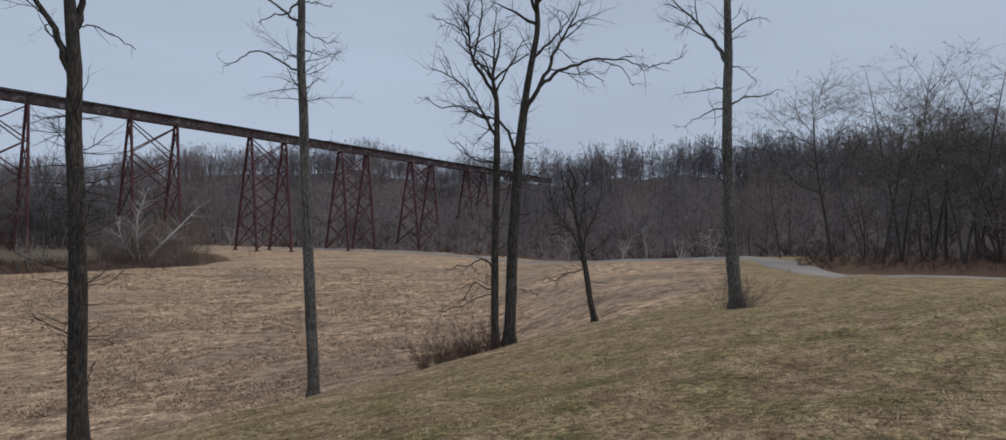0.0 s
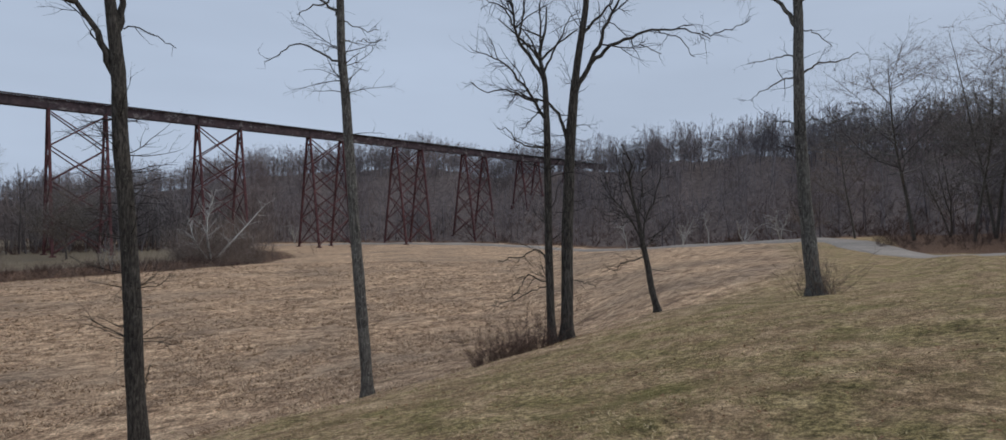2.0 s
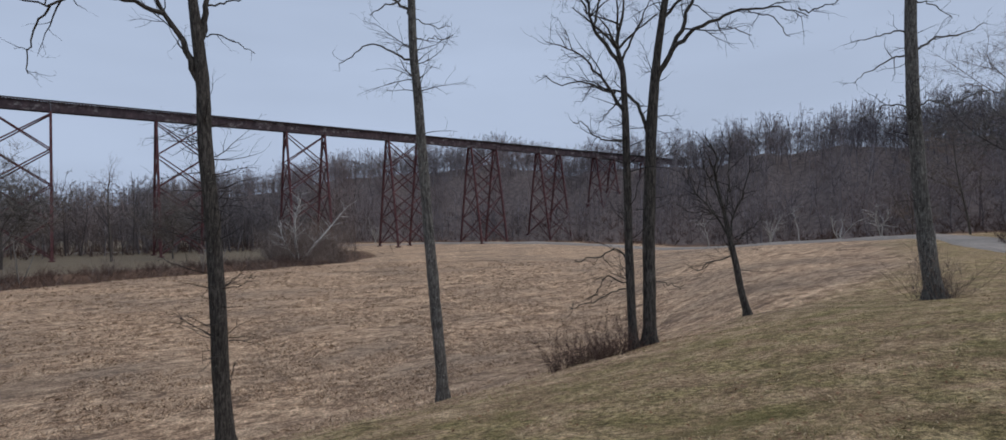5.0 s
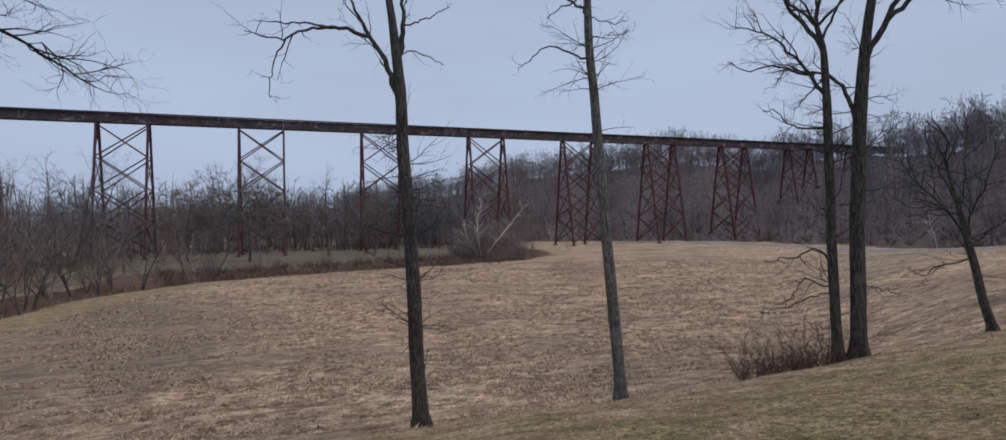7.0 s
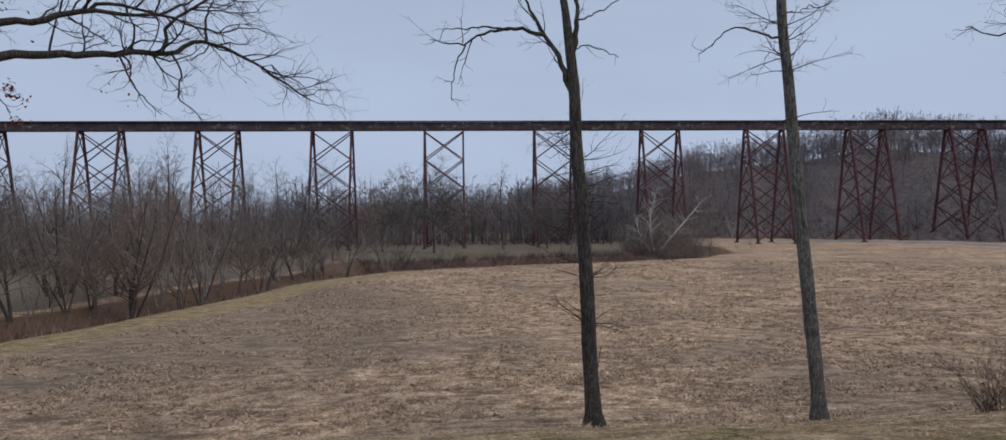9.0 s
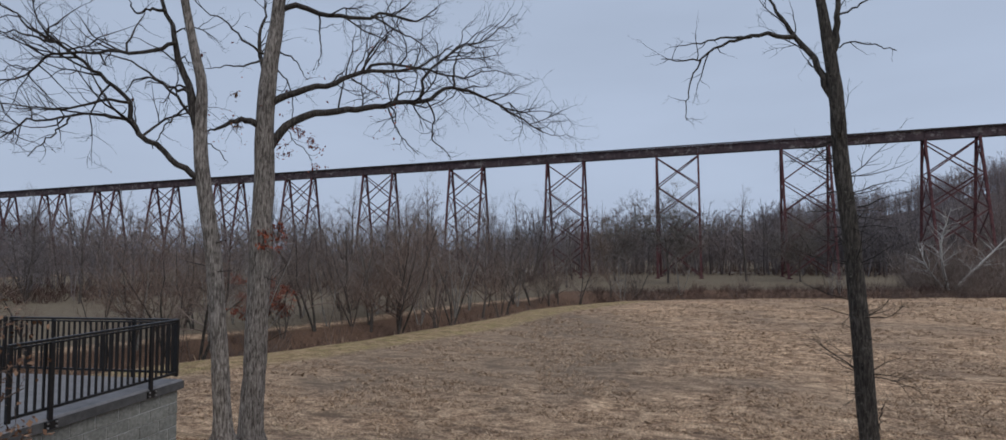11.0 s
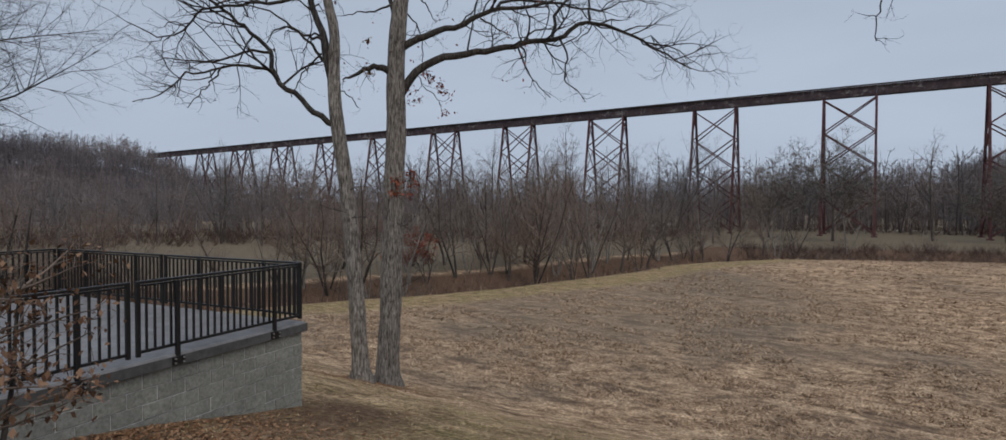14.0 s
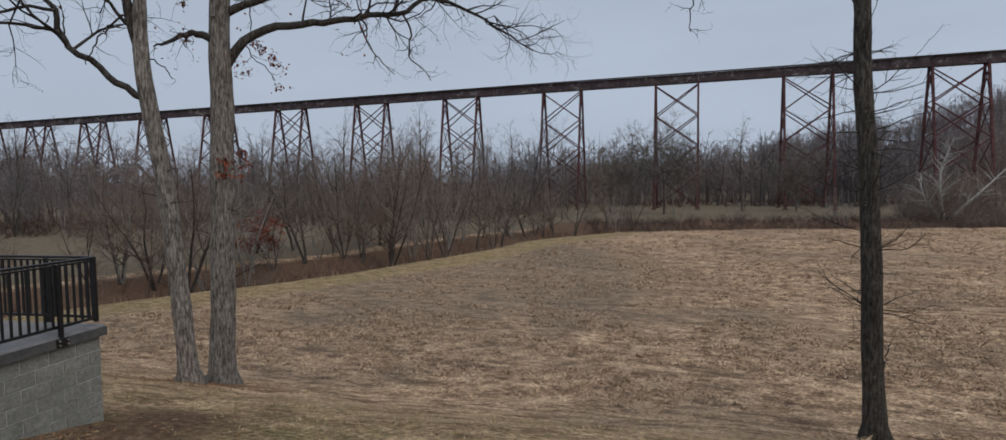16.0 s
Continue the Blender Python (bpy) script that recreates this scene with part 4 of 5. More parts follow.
standing_tree("young_tree", "small leaning dark tree on the grassy slope", (24.2, 17.166, land_at(24.2, 17.166)), (0.49, -0.87),
    [(0.0, 0.0), (-0.27, 1.14), (-0.47, 2.32), (-0.68, 3.37), (-0.87, 4.42), (-1.13, 5.63), (-1.32, 6.7)], [0.16, 0.152, 0.142, 0.128, 0.097, 0.068, 0.05],
    [([(-0.6, 2.7), (-1.19, 2.5), (-1.76, 2.32), (-2.06, 1.96), (-2.63, 2.26)], 0.035, 0.1),
     ([(-0.7, 3.45), (-1.07, 4.27), (-1.53, 4.89), (-2.08, 5.52), (-2.43, 6.31), (-2.6, 7.3)], 0.055, 0.1),
     ([(-0.68, 3.37), (-0.56, 4.41), (-0.25, 5.29), (0.06, 6.17), (0.2, 7.2)], 0.05, -0.1),
     ([(-0.62, 3.07), (-0.17, 3.66), (0.39, 4.09), (0.81, 4.66)], 0.035, 0.2),
     ([(-0.95, 4.8), (-1.35, 5.9), (-1.75, 6.9), (-1.95, 8.1)], 0.04, -0.2),
     ([(-0.9, 4.5), (-0.75, 5.8), (-0.7, 7.0), (-0.6, 8.3)], 0.04, 0.2),
     ([(-0.85, 4.3), (-1.5, 4.7), (-2.3, 4.75), (-3.0, 5.1)], 0.03, -0.1)],
    BARK_DARK, TWIG_DARK, 17, dict(FINE, per_m=(2.8, 3.8, 4.0)), 1.6, 5, 10)
standing_tree("tall_tree", "tall grey-barked tree with shoots round its foot", (24.755, 10.209, land_at(24.755, 10.209)), (0.28, -0.96),
    [(0.0, 0.0), (-0.19, 1.7), (-0.35, 3.61), (-0.46, 5.54), (-0.55, 7.76), (-0.57, 9.71), (-0.56, 11.38), (-0.62, 13.34), (-0.68, 14.6)], [0.3, 0.28, 0.255, 0.235, 0.22, 0.205, 0.19, 0.165, 0.14],
    [([(-0.57, 11.15), (-0.76, 11.41), (-1.13, 12.11), (-1.62, 12.82), (-2.2, 13.59), (-2.89, 14.29), (-3.5, 15.2)], 0.1, 0.04),
     ([(-0.55, 9.1), (-0.14, 9.41), (0.3, 9.63), (0.86, 9.56), (1.6, 9.9)], 0.05, 0.08),
     ([(-0.6, 9.8), (-0.93, 10.12), (-1.33, 10.06), (-1.82, 9.96), (-2.48, 9.9)], 0.04, -0.1),
     ([(-0.6, 9.1), (-1.01, 9.14), (-1.44, 8.97), (-1.98, 8.77), (-2.43, 8.38)], 0.038, 0.15),
     ([(-0.53, 7.2), (0.01, 7.25), (0.57, 7.07), (1.3, 7.4)], 0.03, -0.1),
     ([(-0.56, 7.05), (-1.09, 7.31), (-1.57, 7.23), (-2.2, 6.9)], 0.03, 0.0),
     ([(-0.55, 11.08), (-0.04, 10.97), (0.34, 10.64), (0.61, 10.26)], 0.03, 0.1),
     ([(-0.6, 12.5), (0.2, 13.0), (1.0, 13.0)], 0.04, -0.2)],
    BARK_LICHEN, TWIG_DARK, 18, dict(HERO, per_m=(2.3, 3.2, 3.8)), 6.0, 9, 26)


def wild_tree(rng, tall, spread, stems, limbs, per_m, thick=1.0, lean=0.0, upright=0.9):
    """Lines of a generic bare tree rising from the origin: trunk lines, then branch lines."""
    trunks, twigs = [], []
    spec = dict(HERO, per_m=per_m, points=(3, 2, 2) if len(per_m) > 2 or tall > 22 else (2, 2), sides=(3, 3, 3), wob=0.16, tip=0.007, thick=thick, most=(3.5, 1.7, 0.8), least=0.35)
    for k in range(stems):
        a = rng.uniform(0, 2 * np.pi)
        out = (0.12 if stems == 1 else 0.3) * min(1.0, 14 / tall) + lean
        d = (math.cos(a) * out, math.sin(a) * out, 1)
        h = tall * rng.uniform(0.8, 1.0)
        q = shoot(rng, (0, 0, -0.3), d, h, 9, 0.05, 0.1 if tall < 18 else 0.04)
        r = np.linspace((0.0125 if tall < 22 else 0.009) * tall / math.sqrt(stems) + 0.01, 0.012, 9)
        trunks.append((q, r, 7))
        for j in range(max(2, limbs // stems)):
            f = rng.uniform(0.16 if tall < 18 else 0.28, 0.97)
            i = min(int(f * 8), 7)
            p = q[i] + (q[i + 1] - q[i]) * (f * 8 - i)
            a = rng.uniform(0, 2 * np.pi)
            long = spread * (1.25 - 0.75 * f) * rng.uniform(0.6, 1.15)
            c = shoot(rng, p, (math.cos(a), math.sin(a), upright * rng.uniform(0.5, 1.5)), long, 6, 0.05, 0.14)
            cr = np.linspace(r[i] * 0.5, 0.008, 6)
            twigs.append((c, cr, 4))
            ramify(rng, twigs, c, cr, 0, spec)
    return trunks, twigs


def wild_thing(name, label, seed, bark_mat, twig_mat, group, **shape):
    rng = np.random.default_rng(seed)
    trunks, twigs = wild_tree(rng, **shape)
    ob = tagged(new(name), label, "tree", group)
    for line in trunks:
        part("trunk", mesh_from("trunk", *tubes([line]), bark_mat, True), bark_mat, ob)
    part("crown", mesh_from("crown", *stem_shapes(twigs, True), twig_mat, True), twig_mat, ob)
    return ob


def along_creek(f, off):
    """A place along the creek: f from 0 to 1, metres off its line (positive: beyond)."""
    s = np.r_[0, np.cumsum(np.hypot(*np.diff(CREEK, axis=0).T))]
    at = f * s[-1]
    x, y = np.interp(at, s, CREEK[:, 0]), np.interp(at, s, CREEK[:, 1])
    x2, y2 = np.interp(at + 1, s, CREEK[:, 0]), np.interp(at + 1, s, CREEK[:, 1])
    n = math.hypot(x2 - x, y2 - y) or 1
    return x - off * (y2 - y) / n, y + off * (x2 - x) / n


BANK_TREES = ((-35.9, 69, 0, 1.0), (-31.4, 78, 4, 1.05), (-30.6, 80, 4, 0.95), (-28.5, 71, 1, 1.0), (-25.0, 65, 2, 0.9), (-23.8, 79, 3, 1.05), (-21.0, 87, 1, 1.05), (-19.3, 79, 2, 1.1), (-16.4, 98, 0, 0.95), (-34.0, 85, 3, 1.0),
              (-38.5, 66, 2, 0.95), (-40.5, 62, 4, 0.85), (-43.5, 60, 5, 1.0), (-26.8, 77, 5, 1.1), (-22.3, 90, 4, 0.9), (-18.0, 97, 3, 0.9), (-14.0, 106, 2, 0.9), (-27.5, 92, 0, 1.05), (-24.5, 98, 1, 1.1), (-33.0, 97, 1, 1.0), (-37.2, 78, 1, 0.9),
              (-2.6, 116, 5, 0.95), (10.2, 126, 4, 0.62), (9.6, 125, 4, 0.55), (10.9, 127, 4, 0.5), (-7.0, 113, 2, 0.5), (3.0, 121, 2, 0.5))   # bearing, distance, kind, growth


def creek_trees():
    """Bare trees of several sorts along the creek, with gaps through which the far field shows."""
    rng = np.random.default_rng(21)
    fine = dict(per_m=(2.3, 3.2, 2.6), thick=0.75)
    group = "creek bank trees"
    kinds = [
        wild_thing("creek_tree", "dark spreading many-limbed bare tree on the creek bank", 31, BARK_DARK, TWIG_BRUSH, group, tall=15, spread=7.0, stems=2, limbs=28, upright=0.8, **fine),
        wild_thing("creek_tree", "slim tall bare brown tree on the creek bank", 32, BARK_BRUSH, TWIG_BRUSH, group, tall=16, spread=5.4, stems=1, limbs=28, **fine),
        wild_thing("creek_tree", "bushy bare brown tree on the creek bank", 33, BARK_BRUSH, TWIG_BRUSH, group, tall=9, spread=4.6, stems=4, limbs=28, upright=0.7, **fine),
        wild_thing("creek_tree", "upright two-stemmed bare tree on the creek bank", 34, BARK_DARK, TWIG_BRUSH, group, tall=14, spread=5.2, stems=3, limbs=27, upright=1.1, **fine),
        wild_thing("sycamore", "young pale-barked sycamore on the creek bank", 35, BARK_PALE, TWIG_PALE, "creek bank sycamores", tall=14, spread=5.0, stems=2, limbs=20, per_m=(1.8, 2.6), thick=1.1),
        wild_thing("sycamore", "crooked pale-barked sycamore on the creek bank", 36, BARK_PALE, TWIG_PALE, "creek bank sycamores", tall=10, spread=5.0, stems=3, limbs=20, per_m=(1.8, 2.6), thick=1.1, upright=0.6)]
    spots = [(r * math.sin(radians(a)), r * math.cos(radians(a)), k, g) for a, r, k, g in BANK_TREES]
    for i in range(104):
        if i < 30:
            f, off = rng.uniform(0.02, 0.2), rng.uniform(1.5, 9) * rng.choice([-0.5, 1])
        elif i < 74:
            f, off = rng.uniform(0.2, 0.4), rng.uniform(-2.0, 17)
        else:
            f, off = rng.uniform(0.53, 1.0), rng.uniform(-3, 9)
        k = int(rng.choice(6, p=(0.22, 0.22, 0.16, 0.18, 0.14, 0.08)))
        spots.append((*along_creek(f, off), k, rng.uniform(0.6, 1.08) * (0.75 if f < 0.2 or f > 0.5 else 1.0)))
    placed = set()
    for x, y, k, grow in spots:
        m = pose(x, y, land_at(x, y) - 0.1, 0, 0, rng.uniform(0, 360)) @ Matrix.Diagonal((grow, grow, grow * rng.uniform(0.92, 1.08), 1))
        if k not in placed:
            placed.add(k)
            kinds[k].matrix_basis = m
        else:
            copy_thing(kinds[k], pose(0, 0, 0)).matrix_basis = m


creek_trees()


def edge_sycamores():
    """A few white-limbed trees that stand out before the woods."""
    for k, (a, tall, r0, out) in enumerate(((67.2, 8.5, 0.17, 0.42), (61.7, 10, 0.16, 0.16), (70.1, 9, 0.15, 0.16), (56.6, 13, 0.15, 0.08), (64.1, 12, 0.14, 0.08), (24.8, 10, 0.16, 0.16))):
        rng = np.random.default_rng(580 + k)
        r = float(np.interp(a, EDGE_AZ, EDGE_R)) - 9
        x, y = r * math.sin(radians(a)), r * math.cos(radians(a))
        ob = tagged(new("sycamore"), "white-limbed sycamore at the foot of the woods", "tree", "sycamores along the woods")
        ob.location = (x, y, land_at(x, y))
        twigs = []
        spec = dict(HERO, per_m=(0.8, 0.9), points=(5, 3), sides=(4, 3), tip=0.015, thick=2.6, most=(4.5, 2), wob=0.2)
        for n in range(3 if out > 0.15 else 1):
            b = rng.uniform(0, 6.28)
            q = shoot(rng, (0, 0, -0.3), (math.cos(b) * out * 1.6, math.sin(b) * out * 1.6, 1), tall * rng.uniform(0.75, 1.05), 9, 0.06, 0.12)
            rad = np.linspace(r0, 0.04, 9)
            part("trunk", mesh_from("trunk", *tubes([(q, rad, 8)]), BARK_WHITE, True), BARK_WHITE, ob)
            ramify(rng, twigs, q, rad, 0, spec)
        part("crown", mesh_from("crown", *stem_shapes(twigs), BARK_WHITE, True), BARK_WHITE, ob)


edge_sycamores()


FIELD_TREES = ((-29.3, 150, 1.25, 1), (-27.7, 162, 1.85, 2), (-25.9, 174, 1.51, 1), (-21.7, 161, 1.31, 2), (-20.1, 173, 1.26, 1), (-19.1, 160, 1.61, 2), (-17.8, 172, 1.45, 1), (-16.5, 159, 1.85, 2), (-12.5, 171, 1.2, 1), (-3.6, 152, 1.42, 0), (-8.4, 166, 1.15, 0), (3.2, 169, 1.4, 1), (7.5, 170, 1.05, 0), (13, 205, 1.0, 1), (16, 215, 1.0, 2), (-33, 120, 1.25, 1), (-36, 126, 1.2, 2), (-40, 122, 1.1, 1))   # bearing, distance, growth, kind


def meadow_trees():
    """Taller trees dotted beyond the creek and under the viaduct."""
    rng = np.random.default_rng(44)
    tall = [wild_thing("field_tree", "tall bare round-crowned tree beyond the creek", 51, BARK_BRUSH, TWIG_LANE, "trees beyond the creek", tall=17, spread=10.0, stems=1, limbs=34, per_m=(2.0, 3.2, 2.6), thick=2.0, upright=0.75),
            wild_thing("field_tree", "tall bare narrow tree beyond the creek", 52, BARK_BRUSH, TWIG_LOW, "trees beyond the creek", tall=19, spread=4.8, stems=1, limbs=24, per_m=(1.9, 3.0, 2.4), thick=1.5, upright=1.2),
            wild_thing("field_tree", "bare two-stemmed tree beyond the creek", 53, BARK_BRUSH, TWIG_LOW, "trees beyond the creek", tall=15, spread=5.6, stems=2, limbs=26, per_m=(1.9, 3.0, 2.4), thick=1.5)]
    first = set()
    spots = []
    for a, r, g, k in FIELD_TREES:
        spots.append((r * math.sin(radians(a)), r * math.cos(radians(a)), g, k))
    for _ in range(44):
        a = radians(rng.uniform(-64, -11))
        r = rng.uniform(112, 200)
        x, y = r * math.sin(a), r * math.cos(a)
        d, s = creek_off(np.array([x]), np.array([y]))
        if s[0] > 0 and d[0] > 12 and abs(y - MID_Y) > 9:
            spots.append((x, y, rng.uniform(0.9, 1.4), int(rng.integers(1, 3))))
    for x, y, g, k in spots:
        m = pose(x, y, land_at(x, y) - 0.1, 0, 0, rng.uniform(0, 360)) @ Matrix.Diagonal((g, g, g, 1))
        if k not in first:
            first.add(k)
            tall[k].matrix_basis = m
        else:
            copy_thing(tall[k], pose(0, 0, 0)).matrix_basis = m


meadow_trees()


def leaning_sycamore():
    """The white sycamore that leans out before a viaduct tower."""
    rng = np.random.default_rng(61)
    ob = tagged(new("sycamore"), "white-barked sycamore leaning steeply by the viaduct", "tree", "creek bank sycamores")
    x, y = 43.6, 138.0
    ob.location = (x, y, land_at(x, y))
    stems = [smooth_line([(0.5, 0, -0.3), (4, 0, 3.6), (8.5, 1, 8.2), (12.8, 1.5, 12.8)], 10), smooth_line([(0, 0, -0.3), (-0.8, 0, 5), (-0.5, 0.5, 10), (1.5, 1, 16)], 10), smooth_line([(-0.3, 0, -0.3), (-3, 0.5, 4), (-4.5, 0.5, 9)], 10)]
    twigs = []
    spec = dict(HERO, per_m=(1.0, 1.2), points=(5, 4), sides=(4, 3), tip=0.01, thick=2.0, most=(4, 2))
    for q, r0 in zip(stems, (0.36, 0.3, 0.24)):
        r = np.linspace(r0, 0.03, 10)
        part("trunk", mesh_from("trunk", *tubes([(q, r, 9)]), BARK_WHITE, True), BARK_WHITE, ob)
        ramify(rng, twigs, q, r, 0, spec)
    part("crown", mesh_from("crown", *stem_shapes(twigs), BARK_WHITE, True), BARK_WHITE, ob)


leaning_sycamore()


def far_crown_tree():
    """The big tree beyond the terrace's far side, of which the crown's edge shows."""
    ob = wild_thing("broad_tree", "broad bare tree with dense fine twigs behind the terrace", 71, BARK_DARK, TWIG_DARK, "trees beside the meadow", tall=19, spread=10.5, stems=1, limbs=56, per_m=(2.4, 3.2, 3.0), thick=0.9, upright=0.5)
    ob.location = (-37.0, 9.5, land_at(-37.0, 9.5))


far_crown_tree()


def lane_trees():
    """Big spreading trees at the woods' edge above the lane."""
    rng = np.random.default_rng(95)
    kinds = [wild_thing("lane_tree", "big bare spreading tree at the woods' edge above the lane", 96, BARK_LANE, TWIG_LANE, "trees above the lane", tall=27, spread=14, stems=1, limbs=34, per_m=(1.5, 3.2), thick=1.35, upright=0.5),
             wild_thing("lane_tree", "tall bare grey-brown tree at the woods' edge above the lane", 97, BARK_LANE, TWIG_LANE, "trees above the lane", tall=28, spread=11, stems=2, limbs=36, per_m=(1.5, 3.2), thick=1.35, upright=0.8),
             wild_thing("lane_tree", "smaller bushy bare tree at the woods' edge above the lane", 98, BARK_LANE, TWIG_LANE, "trees above the lane", tall=17, spread=9, stems=3, limbs=34, per_m=(1.6, 3.4), thick=1.3, upright=0.7)]
    for i, (a, r, g) in enumerate(((79.3, 100, 1.1), (84.3, 97, 1.12), (81.8, 112, 1.0), (86.5, 104, 1.1), (88.3, 90, 1.06), (90.5, 99, 1.15), (92.3, 88, 1.05), (95, 92, 1.1), (75.5, 128, 0.85), (72, 150, 0.8), (99, 88, 1.05), (86, 116, 1.05), (103, 90, 1.1), (87.4, 108, 1.0), (89.4, 112, 1.05), (93.5, 104, 1.1), (82.9, 90, 0.8))):
        x, y = r * math.sin(radians(a)), r * math.cos(radians(a))
        m = pose(x, y, land_at(x, y) - 0.1, 0, 0, rng.uniform(0, 360)) @ Matrix.Diagonal((g, g, g, 1))
        if i < 3:
            kinds[i].matrix_basis = m
        else:
            copy_thing(kinds[int(rng.integers(0, 3))], pose(0, 0, 0)).matrix_basis = m


lane_trees()


FLAT_AZ, FLAT_R = (-95, -75, -53, -40, -33, -25, -19, -16, -12, 0, 8, 14, 22), (120, 128, 130, 134, 132, 130, 135, 155, 205, 204, 205, 206, 240)   # edge of the low woods


# ---- woods, brush and undergrowth, too many to count ----
def scatter(protos, x, y, z, size, turn, squash=None):
    """One vertex and face array from many turned and scaled copies of a few line sets."""
    vs, fs, at = [], [], 0
    pick = np.random.default_rng(len(x)).integers(0, len(protos), len(x))
    for k, (v, f) in enumerate(protos):
        i = np.nonzero(pick == k)[0]
        if not len(i):
            continue
        c, s = np.cos(turn[i])[:, None], np.sin(turn[i])[:, None]
        g = size[i][:, None]
        q = np.stack([(v[:, 0] * c - v[:, 1] * s) * g + x[i][:, None], (v[:, 0] * s + v[:, 1] * c) * g + y[i][:, None], v[:, 2] * g + z[i][:, None]], -1)
        vs.append(q.reshape(-1, 3))
        fs.append((f[None] + (np.arange(len(i)) * len(v))[:, None, None] + at).reshape(-1, 3))
        at += len(i) * len(v)
    return np.concatenate(vs), np.concatenate(fs)


def woodland_proto(seed, tall, spread, limbs, rise, thick=1.0, spray=36, sprigs=9):
    """A woodland tree as it shows from afar: limbs that fill a rounded crown, with fine sprays of twigs."""
    rng = np.random.default_rng(seed)
    lines = []
    q = shoot(rng, (0, 0, -1), (rng.normal(0, 0.06), rng.normal(0, 0.06), 1), tall * 0.9, 5, 0.02, 0.05)
    lines.append((q, np.array([0.15, 0.13, 0.1, 0.07, 0.03]) * (0.8 + 0.2 * thick), 4))
    heart = np.array([q[3, 0], q[3, 1], tall * rise])
    for _ in range(limbs):
        f = rng.uniform(0.22, 0.85)
        i = min(int(f * 4), 3)
        p = q[i] + (q[i + 1] - q[i]) * (f * 4 - i)
        a, e = rng.uniform(0, 2 * np.pi), math.asin(rng.uniform(-0.75, 1.0))
        k = rng.uniform(0.7, 1.0)
        end = heart + np.array([math.cos(a) * math.cos(e) * spread * k, math.sin(a) * math.cos(e) * spread * k, math.sin(e) * tall * (1 - rise) * k])
        bend = (p + end) / 2 + rng.normal(0, 0.4, 3) + (0, 0, -0.1 * np.linalg.norm(end - p))
        c = np.array([p, bend, end])
        lines.append((c, np.array([0.07, 0.045, 0.015]) * (0.5 + 0.5 * thick), 3))
        for _ in range(spray // 8):
            w = rng.uniform(0.12, 1.0) ** 0.6
            j = min(int(w * 2), 1)
            b = c[j] + (c[j + 1] - c[j]) * (w * 2 - j)
            d = (b - heart) / (np.linalg.norm(b - heart) + 1e-6) * 0.7 + rng.normal(0, 0.55, 3) + (0, 0, 0.25)
            twig = shoot(rng, b, d / np.linalg.norm(d), rng.uniform(0.12, 0.26) * spread + 0.5, 2, 0, 0)
            lines.append((twig, np.array([0.03, 0.01]) * thick, 3))
            for _ in range(sprigs):
                p = twig[0] + (twig[1] - twig[0]) * rng.uniform(0.25, 1.0)
                e = d / np.linalg.norm(d) * 0.7 + rng.normal(0, 0.75, 3) + (0, 0, 0.1)
                lines.append((shoot(rng, p, e / np.linalg.norm(e), rng.uniform(0.3, 0.85), 2, 0, 0), np.array([0.02, 0.01]) * thick, 3))
    return stem_shapes(lines, True)


def shrub_proto(seed, tall, shoots, thick, lean=1.15, twigs=9):
    rng = np.random.default_rng(seed)
    lines = []
    for _ in range(shoots):
        a = rng.uniform(0, 2 * np.pi)
        out = rng.uniform(0.1, lean)
        q = shoot(rng, (rng.normal(0, 0.09 * tall), rng.normal(0, 0.09 * tall), -0.1), (math.cos(a) * out, math.sin(a) * out, 1), tall * rng.uniform(0.5, 1.1), 3, 0.02, 0.2)
        lines.append((q, np.linspace(thick, thick * 0.35, 3), 3))
        for _ in range(twigs):
            j = rng.integers(0, 2)
            b = q[j] + (q[j + 1] - q[j]) * rng.uniform(0.2, 1)
            d = (q[j + 1] - q[j]) / tall * 2 + rng.normal(0, 0.5, 3)
            lines.append((shoot(rng, b, d / np.linalg.norm(d), tall * rng.uniform(0.15, 0.42), 2, 0, 0), np.array([thick * 0.5, thick * 0.2]), 3))
    return stem_shapes(lines, True)


